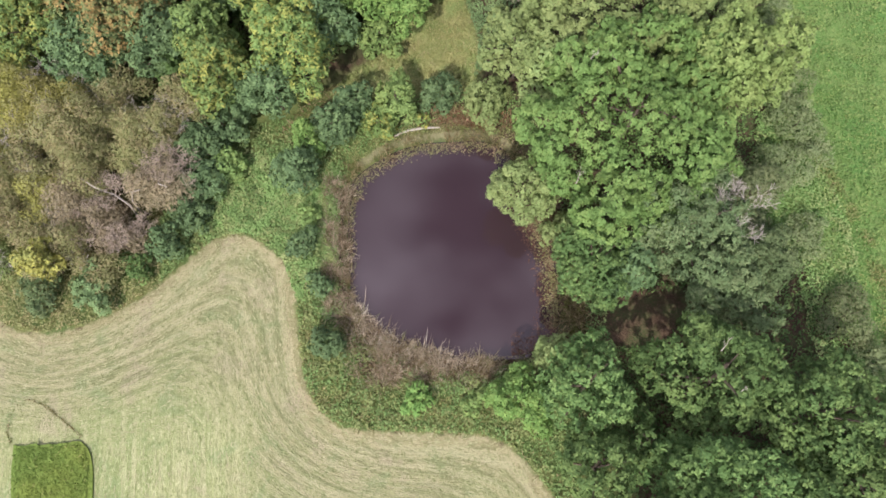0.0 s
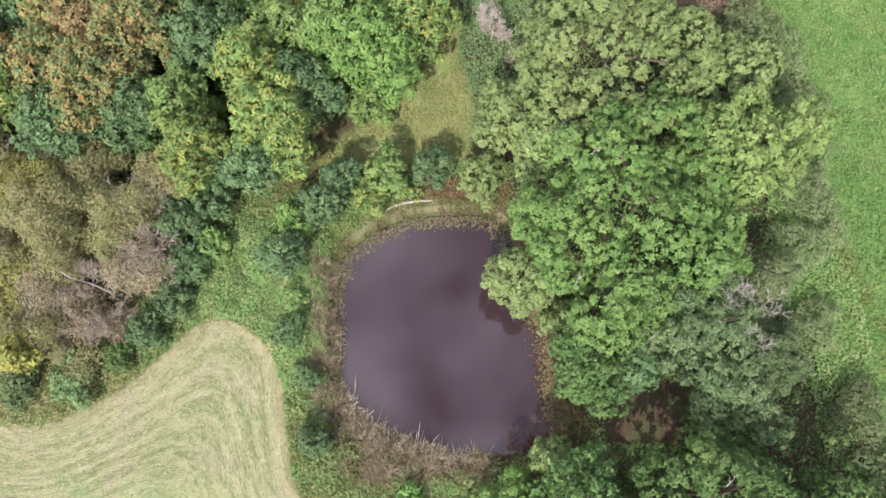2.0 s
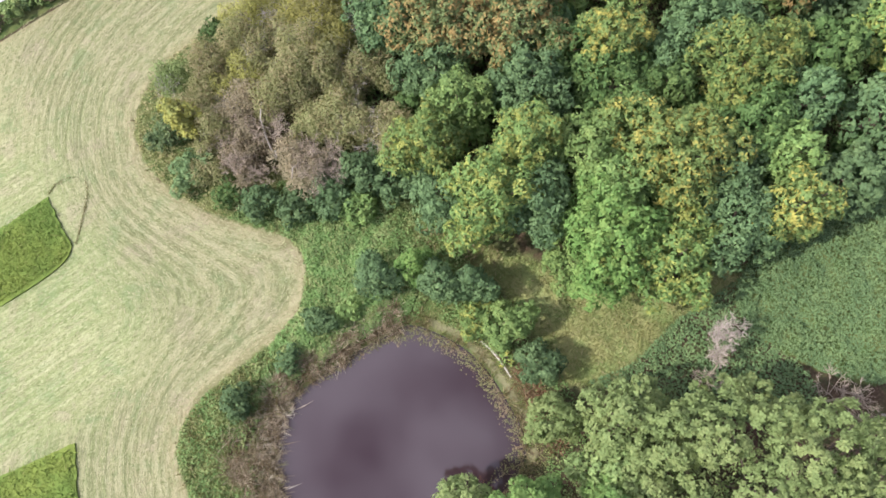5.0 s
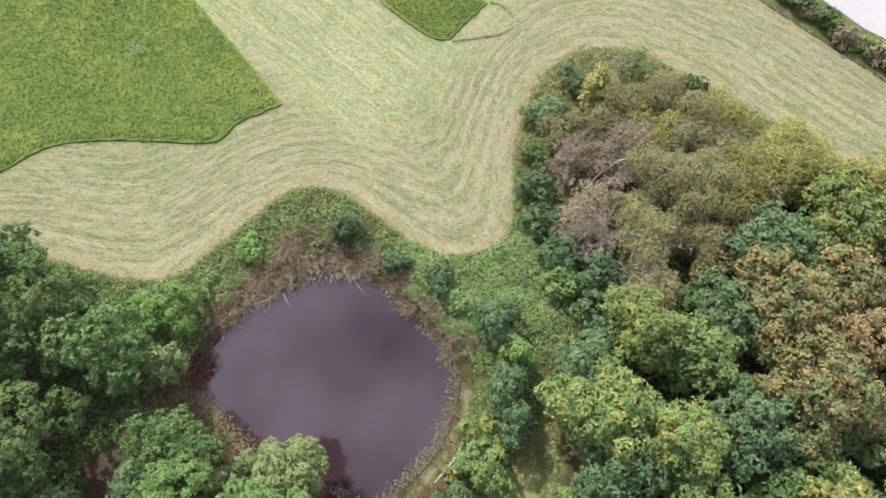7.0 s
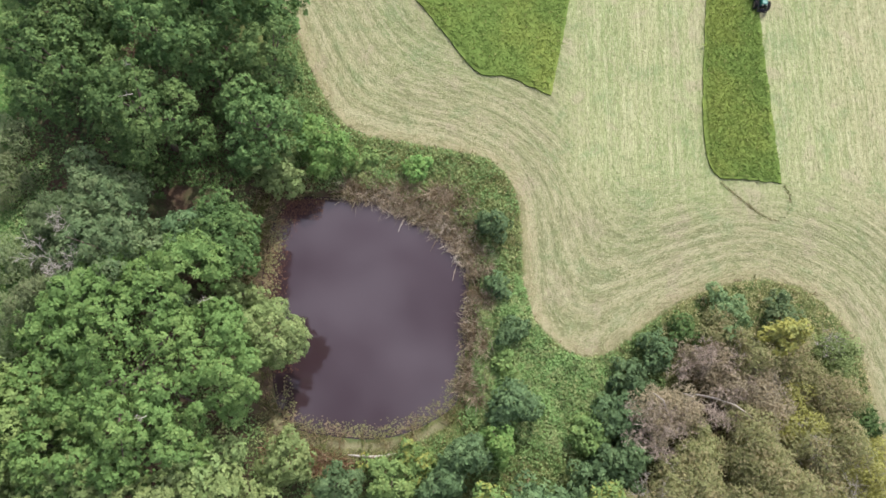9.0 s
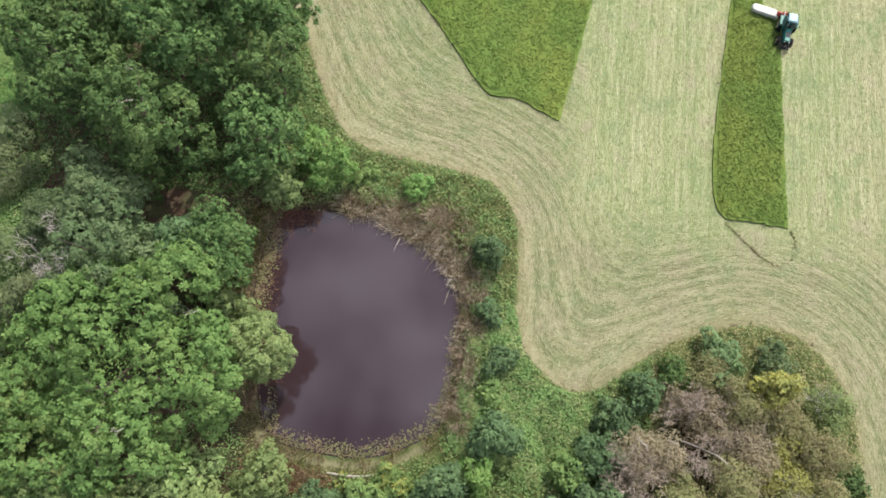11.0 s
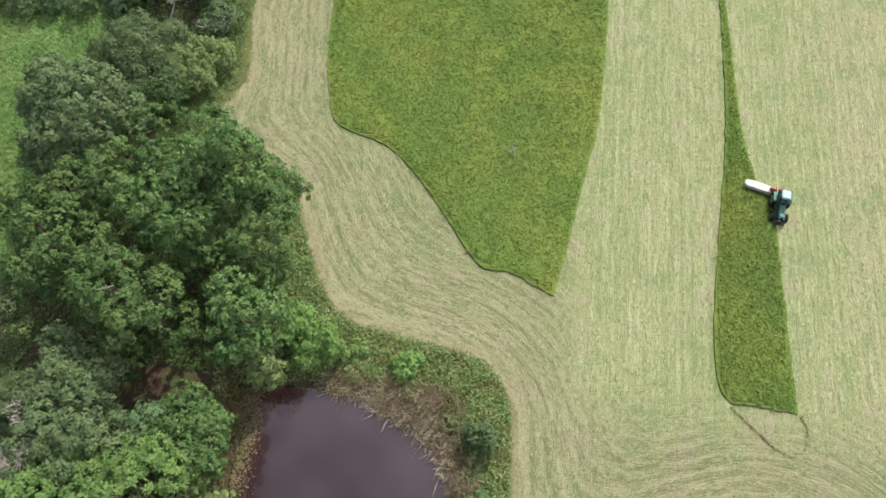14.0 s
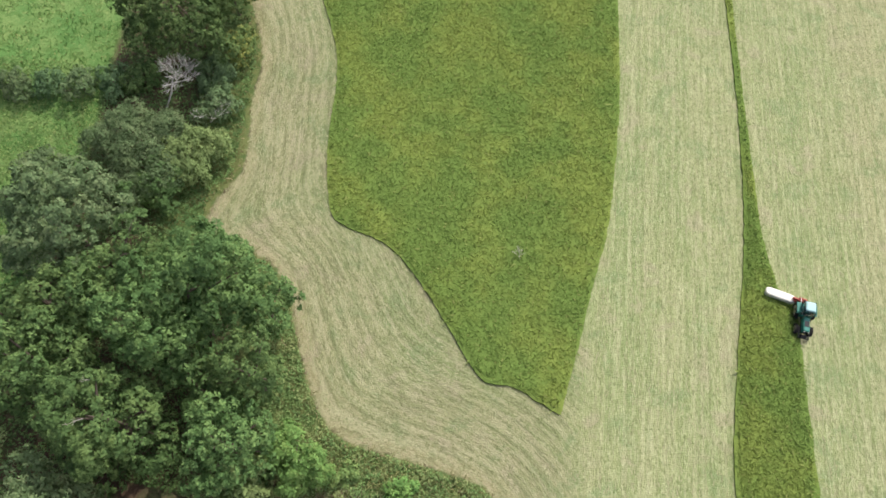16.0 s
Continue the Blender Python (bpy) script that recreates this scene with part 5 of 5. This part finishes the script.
grass_field("shore_rushes", WEST_SHORE, 17000, "reed", 0.75, 0.035, 52, "dry grey-brown rushes along the shore", lean=0.6, patch=0.8, bare=0.02, sway=0.45)
grass_field("rusty_grass", smooth_line([(-2.2, 35.8), (1.0, 35.5), (5.6, 34.6), (6.2, 36.0), (1.0, 37.4), (-2.0, 36.8)], True, 3), 5000, "rust_grass", 0.5, 0.07, 53, "rusty brown grass on the north bank", lean=0.8)
grass_field("bank_grass", smooth_line([(-9.8, 32.2), (-6.2, 34.2), (-3.0, 35.0), (0.4, 35.0), (4.5, 34.4), (6.6, 32.6), (7.4, 33.2), (5.0, 35.6), (0.4, 36.4), (-3.2, 36.4), (-6.8, 35.6), (-10.6, 33.4)], True, 3), 9000, "glade", 0.2, 0.06, 56, "short olive grass on the north bank", lean=1.0)
grass_field("east_sedge", smooth_line([(8.0, 24.5), (8.7, 22), (8.8, 17), (8.2, 13), (9.8, 13), (10.2, 18), (9.6, 25)], True, 3), 4000, "sedge", 0.6, 0.07, 54, "tawny sedge on the shaded east bank", lean=0.8)


RING = [(-1.0 + (x + 1.0) * 1.14, 23.5 + (y - 23.5) * 1.11) for x, y in POND]
grass_field("pond_sedge", RING, 34000, "sedge", 0.55, 0.06, 58, "tawny and green sedge fringing the pond", lean=0.7, avoid=((POND, -0.15),), patch=0.7, bare=-0.05)


def build_pads():
    """Floating leaves near the north, west and east shores."""
    rng = np.random.default_rng(61)
    px, py = scatter(POND, 46000, rng)
    d = signed(px, py, POND)
    north = (py > 29) & (px < 5.5)
    east = (px > 5.2) & (py > 15) & (py < 25.5)
    west = (px < -7.6) & (py > 22)
    wide = np.where(north, 1.5, np.where(east, 1.7, np.where(west, 0.7, 0.12)))
    keep = d < wide * rng.uniform(0.15, 1.0, len(px)) ** 1.3
    px, py = px[keep], py[keep]
    n, sides = len(px), 6
    r = rng.uniform(0.035, 0.09, n)
    a = np.linspace(0, 2 * math.pi, sides, endpoint=False)[None, :] + rng.uniform(0, 6, n)[:, None]
    v = np.stack([px[:, None] + np.cos(a) * r[:, None], py[:, None] + np.sin(a) * r[:, None] * 0.8,
                  np.broadcast_to(WATER_Z + 0.012 + rng.uniform(0, 0.03, n)[:, None], a.shape) + np.cos(a * 1.0) * 0.01], -1).reshape(-1, 3)
    ob = sheet("floating_leaves", v, np.arange(n * sides).reshape(-1, sides), M["pad"])
    tagged(ob, "small olive and brown leaves floating along the shore", "water plants", kind="stuff")


build_pads()


def build_sunken_leaves():
    """Brown leaf flecks over the shallows, added to give the trees' brown reflection its colour."""
    rng = np.random.default_rng(62)
    px, py = scatter(POND, 60000, rng)
    d = signed(px, py, POND)
    keep = (px > 3.5) & (py > 13) & (py < 29) & (d < 2.3 * rng.uniform(0, 1, len(px)) ** 1.5)
    px, py = px[keep], py[keep]
    n = len(px)
    up = unit(np.array([0, 0, 1.0]) + rng.normal(size=(n, 3)) * 0.08)
    v, f = leaves(np.stack([px, py, np.full(n, WATER_Z + 0.008)], 1), up, 0.16, 0.11, rng)
    tagged(sheet("fallen_leaves", v, f, M["reflection_brown"]), "brown leaf flecks on the shallow water, added for the trees' reflection", "water plants", kind="stuff")


build_sunken_leaves()

# fallen pale log on the north bank
log = tube("fallen_log", [(-5.0, 35.1, -0.12), (-3.6, 35.5, -0.03), (-2.2, 35.6, 0.0), (-0.6, 35.5, -0.05)], [0.10, 0.13, 0.12, 0.06], M["dead"], None)
tagged(log, "pale weathered log lying on the north bank", "log")


# ---- road and hedge on the west side ----
def strip(name, x0, x1, y0, y1, z, mat, label, category):
    rng = np.random.default_rng(5)
    ys = np.arange(y0, y1 + 0.1, 2.0)
    v, f = [], []
    for y in ys:
        w = rng.normal() * 0.12
        v += [(x0 + w, y, z - 0.03), (x0 + 0.4 + w, y, z), ((x0 + x1) / 2, y, z + 0.05), (x1 - 0.4 + w, y, z), (x1 + w, y, z - 0.03)]
    for i in range(len(ys) - 1):
        for j in range(4):
            f.append((i * 5 + j, i * 5 + j + 1, i * 5 + j + 6, i * 5 + j + 5))
    ob = sheet(name, v, f, mat, smooth=True)
    return tagged(ob, label, category, kind="structure")


strip("road", -67.5, -60.4, -60, 140, 0.04, M["gravel"], "pale sunlit gravel road beyond a hedge", "road")
hedge_bits = {}
rng_h = np.random.default_rng(91)
y = -20.0
while y < 78:
    hk = ("oak_dark", "grey", "oak_olive", "brown")[int(rng_h.integers(4))]
    hr = rng_h.uniform(0.7, 1.3)
    if hk not in hedge_bits:
        hedge_bits[hk] = shrub(-58.2, y, 1.0, 1.7, hk, "low ragged hedge shrub beside the gravel road", leaf=0.34, group="roadside hedge")
    else:
        copy_thing(hedge_bits[hk], Matrix.Translation((-58.2 + rng_h.normal() * 0.25, y, 0)) @ Matrix.Rotation(rng_h.uniform(0, 6), 4, "Z") @ Matrix.Diagonal((hr, hr, hr, 1)))
    y += rng_h.uniform(0.8, 1.6)

shrub(-58.2, 21.6, 1.9, 2.6, "oak_dark", "dark green bush in the hedge beside the gravel road", group="roadside hedge")


# ---- tractor and mower ----
M["paint"] = plain_material("dark_green_paint", (0.03, 0.19, 0.145), 0.35, 0.0, 0.5, 0.25, 3.0)
M["roof"] = plain_material("pale_blue_roof", (0.40, 0.62, 0.62), 0.45, 0.0, 0.5, 0.1, 2.0)
M["black"] = plain_material("black_metal", (0.025, 0.026, 0.028), 0.6, 0.2, 0.4, 0.3, 5.0)
M["rubber"] = plain_material("tyre_rubber", (0.035, 0.033, 0.03), 0.9, 0.0, 0.2, 0.4, 4.0, 0.01)
M["rim"] = plain_material("cream_rim", (0.62, 0.55, 0.32), 0.5, 0.1, 0.5, 0.2, 4.0)
M["red"] = plain_material("red_paint", (0.34, 0.045, 0.03), 0.5, 0.0, 0.5, 0.3, 3.0)
M["white"] = plain_material("white_cover", (0.80, 0.77, 0.68), 0.6, 0.0, 0.4, 0.1, 3.0)
M["lamp"] = plain_material("headlamp_glass", (0.7, 0.7, 0.66), 0.15, 0.0, 0.6, 0.05, 3.0)
M["steel"] = plain_material("grey_steel", (0.33, 0.32, 0.31), 0.4, 0.9, 0.5, 0.25, 6.0)
_g = Nodes("cab_glass")
_p = _g.n.new("ShaderNodeBsdfPrincipled")
_p.inputs["Base Color"].default_value = (0.35, 0.42, 0.42, 1)
_p.inputs["Roughness"].default_value = 0.05
_p.inputs["Transmission Weight"].default_value = 0.85
_g.l.new(_p.outputs["BSDF"], _g.out.inputs["Surface"])
M["glass"] = _g.m


def block(size, at, bevel=0.04, taper=(1, 1), tilt=(0, 0, 0)):
    """A bevelled box; taper: how much narrower the top is."""
    bm = bmesh.new()
    bmesh.ops.create_cube(bm, size=1.0)
    for v in bm.verts:
        k = v.co.z + 0.5
        v.co.x *= size[0] * (1 + (taper[0] - 1) * k)
        v.co.y *= size[1] * (1 + (taper[1] - 1) * k)
        v.co.z *= size[2]
    if bevel:
        bmesh.ops.bevel(bm, geom=list(bm.edges), offset=bevel, segments=2, affect="EDGES", profile=0.5)
    bmesh.ops.transform(bm, matrix=pose(*at, *tilt), verts=bm.verts)
    return bm


def wheel(owner, x, y, r, w, lugs):
    hub = part("wheel", block((w * 0.5, r * 0.3, r * 0.3), (0, 0, 0), 0.03), M["black"], owner, "black wheel hub")
    hub.matrix_basis = pose(x, y, r)
    bm = bmesh.new()
    prof = [(0.62 * r, 0.34 * w), (0.80 * r, 0.5 * w), (0.94 * r, 0.46 * w), (r * 0.97, 0.3 * w), (r * 0.97, -0.3 * w), (0.94 * r, -0.46 * w), (0.80 * r, -0.5 * w), (0.62 * r, -0.34 * w)]
    n = 28
    rings = []
    for i in range(n):
        a = 2 * math.pi * i / n
        rings.append([bm.verts.new((px, math.cos(a) * pr, math.sin(a) * pr)) for pr, px in prof])
    for i in range(n):
        for j in range(len(prof)):
            q = (j + 1) % len(prof)
            bm.faces.new((rings[i][j], rings[(i + 1) % n][j], rings[(i + 1) % n][q], rings[i][q]))
    for i in range(lugs):
        for sgn in (-1, 1):
            a = 2 * math.pi * (i + (0.5 if sgn > 0 else 0)) / lugs
            b2 = block((w * 0.5, 0.06, 0.07), (0, 0, 0), 0.0)
            bmesh.ops.transform(b2, matrix=pose(0, 0, 0, math.degrees(a)) @ pose(sgn * w * 0.24, 0, r * 0.97, 0, 0, sgn * 30), verts=b2.verts)
            me = bpy.data.meshes.new("lug")
            b2.to_mesh(me)
            b2.free()
            bm.from_mesh(me)
            bpy.data.meshes.remove(me)
    bmesh.ops.recalc_face_normals(bm, faces=bm.faces)
    part("tyre", bm, M["rubber"], hub, "black lugged tyre")
    bm = bmesh.new()
    for sgn in (-1, 1):
        ring = []
        for rr, xx in ((0.64 * r, 0.36 * w), (0.5 * r, 0.2 * w), (0.2 * r, 0.16 * w)):
            ring.append([bm.verts.new((sgn * xx, math.cos(2 * math.pi * i / 20) * rr, math.sin(2 * math.pi * i / 20) * rr)) for i in range(20)])
        for u, w2 in zip(ring, ring[1:]):
            for i in range(20):
                bm.faces.new((u[i], u[(i + 1) % 20], w2[(i + 1) % 20], w2[i]))
        bm.faces.new(ring[-1])
    bmesh.ops.recalc_face_normals(bm, faces=bm.faces)
    part("rim", bm, M["rim"], hub, "cream metal rim")


def build_tractor(x, y, turn):
    t = new("tractor")
    part("chassis", block((0.55, 3.3, 0.5), (0, 0.1, 0.75), 0.05), M["black"], t, "black chassis and engine block")
    hood = part("hood", block((0.82, 1.75, 0.62), (0, 1.05, 1.32), 0.09, (0.82, 0.97)), M["paint"], t, "dark green bonnet")
    part("grille", block((0.56, 0.05, 0.42), (0, 1.945, 1.25), 0.015), M["black"], hood, "black grille")
    for sx in (-0.25, 0.25):
        part("headlight", block((0.16, 0.05, 0.11), (sx, 1.96, 1.49), 0.015), M["lamp"], hood, "clear headlamp")
    part("vent", block((0.5, 0.7, 0.03), (0, 1.0, 1.645), 0.01), M["black"], hood, "black bonnet vent")
    cab = part("cab", block((1.34, 1.36, 0.55), (0, -0.72, 1.2), 0.06), M["paint"], t, "dark green cab floor and doors")
    part("seat", block((0.5, 0.5, 0.45), (0, -0.95, 1.62), 0.08), M["black"], cab, "black seat")
    part("dashboard", block((0.7, 0.25, 0.35), (0, -0.2, 1.6), 0.05), M["black"], cab, "black dashboard")
    for sx in (-1, 1):
        for sy, lean in ((-1.36, 4), (-0.08, -6)):
            part("post", block((0.07, 0.08, 1.12), (sx * 0.62, sy, 1.98), 0.015, tilt=(lean, 0, 0)), M["black"], cab, "black cab post")
        part("side_window", block((0.02, 1.18, 0.98), (sx * 0.63, -0.72, 1.98), 0.0), M["glass"], cab, "tinted side window")
    part("windscreen", block((1.16, 0.02, 0.98), (0, -0.06, 1.98), 0.0), M["glass"], cab, "tinted windscreen")
    part("rear_window", block((1.16, 0.02, 0.98), (0, -1.4, 1.98), 0.0), M["glass"], cab, "tinted rear window")
    roof = part("roof", block((1.18, 1.26, 0.2), (0, -0.74, 2.6), 0.095, (0.8, 0.8)), M["roof"], cab, "pale bluish white cab roof")
    for sx in (-1, 1):
        f = part("fender", block((0.5, 1.25, 0.08), (sx * 0.86, -0.9, 1.62), 0.03), M["paint"], t, "dark green mudguard")
        part("fender_front", block((0.5, 0.08, 0.6), (sx * 0.86, -0.3, 1.36), 0.03, tilt=(-25, 0, 0)), M["paint"], f)
        part("tail_lamp", block((0.14, 0.05, 0.09), (sx * 0.95, -1.53, 1.6), 0.015), M["red"], f, "red tail lamp")
        part("mirror", block((0.05, 0.04, 0.3), (sx * 1.02, 0.05, 2.1), 0.015), M["black"], t, "black mirror")
        part("mirror_arm", block((0.4, 0.03, 0.03), (sx * 0.82, 0.02, 2.25), 0.008), M["black"], t)
        part("step", block((0.3, 0.35, 0.05), (sx * 0.72, -0.05, 0.62), 0.01), M["black"], t, "black step")
        wheel(t, sx * 0.86, -0.92, 0.82, 0.46, 18)
        wheel(t, sx * 0.8, 1.35, 0.56, 0.34, 14)
        part("lift_arm", block((0.07, 0.9, 0.09), (sx * 0.32, -1.95, 0.66), 0.02), M["steel"], t, "steel lift arm")
        part("front_arm", block((0.09, 1.5, 0.12), (sx * 0.55, 1.75, 0.95), 0.02, tilt=(-14, 0, 0)), M["black"], t, "black front loader arm")
    part("front_axle", block((1.4, 0.16, 0.18), (0, 1.35, 0.56), 0.03), M["black"], t, "black front axle")
    part("rear_axle", block((1.4, 0.24, 0.26), (0, -0.92, 0.82), 0.03), M["black"], t, "black rear axle")
    part("front_crossbar", block((1.25, 0.1, 0.12), (0, 2.42, 0.72), 0.02), M["black"], t, "black front crossbar")
    part("front_weight", block((0.7, 0.3, 0.36), (0, 2.2, 0.74), 0.04), M["black"], t, "black front weights")
    part("exhaust", block((0.09, 0.09, 1.05), (0.46, 0.35, 2.05), 0.03), M["steel"], t, "upright grey exhaust pipe")
    part("top_link", block((0.06, 0.8, 0.06), (0, -1.9, 1.0), 0.015), M["steel"], t, "steel top link")
    t.matrix_basis = pose(x, y, 0, 0, 0, turn) @ Matrix.Scale(0.79, 4)
    tagged(t, "dark green tractor with a pale roof, cutting the standing grass", "tractor")

    m = new("disc_mower")
    bm = bmesh.new()
    rows = []
    for z, s in ((0.45, 1.0), (0.64, 1.0), (0.73, 0.95), (0.785, 0.82), (0.80, 0.5)):
        ring = []
        for j in range(28):
            a = 2 * math.pi * j / 28
            cx, cy = math.cos(a), math.sin(a)
            ring.append(bm.verts.new((math.copysign(abs(cx) ** 0.4, cx) * (1.36 - 0.4 * (1 - s)), math.copysign(abs(cy) ** 0.55, cy) * 0.42 * s, z)))
        rows.append(ring)
    for lo, hi in zip(rows, rows[1:]):
        for j in range(28):
            bm.faces.new((lo[j], lo[(j + 1) % 28], hi[(j + 1) % 28], hi[j]))
    bm.faces.new(rows[-1])
    bm.faces.new(list(reversed(rows[0])))
    cover = part("cover", bm, M["white"], m, "white canvas mower cover")
    part("skirt", block((2.5, 0.66, 0.3), (0, 0, 0.36), 0.05), M["white"], cover, "hanging white skirt")
    part("cutter_bar", block((2.5, 0.4, 0.1), (0, 0, 0.13), 0.03), M["steel"], m, "steel cutter bar")
    for j in range(6):
        part("disc", block((0.34, 0.34, 0.06), (-1.0 + j * 0.4, 0, 0.19), 0.05), M["steel"], m, "steel cutting disc")
    part("headstock", block((0.7, 0.22, 0.8), (-1.85, -0.12, 0.75), 0.05), M["red"], m, "red headstock frame")
    part("swing_arm", block((1.05, 0.18, 0.2), (-1.5, 0, 0.98), 0.04), M["red"], m, "red swing arm")
    part("gearbox", block((0.34, 0.4, 0.34), (-1.25, 0.05, 0.72), 0.06), M["red"], m, "red gearbox")
    part("drive_shaft", block((0.12, 0.9, 0.12), (-1.95, 0.55, 0.72), 0.03), M["black"], m, "black drive shaft")
    part("stay_rod", block((0.05, 1.2, 0.05), (-1.72, 0.45, 1.2), 0.01, tilt=(0, 0, 12)), M["white"], m, "pale stay rod")
    m.matrix_basis = pose(x + 1.9, y - 2.05, 0, 0, 0, turn - 9)
    tagged(m, "rear disc mower with a white cover and red frame", "mower")


build_tractor(-38.4, -10.1, -6)
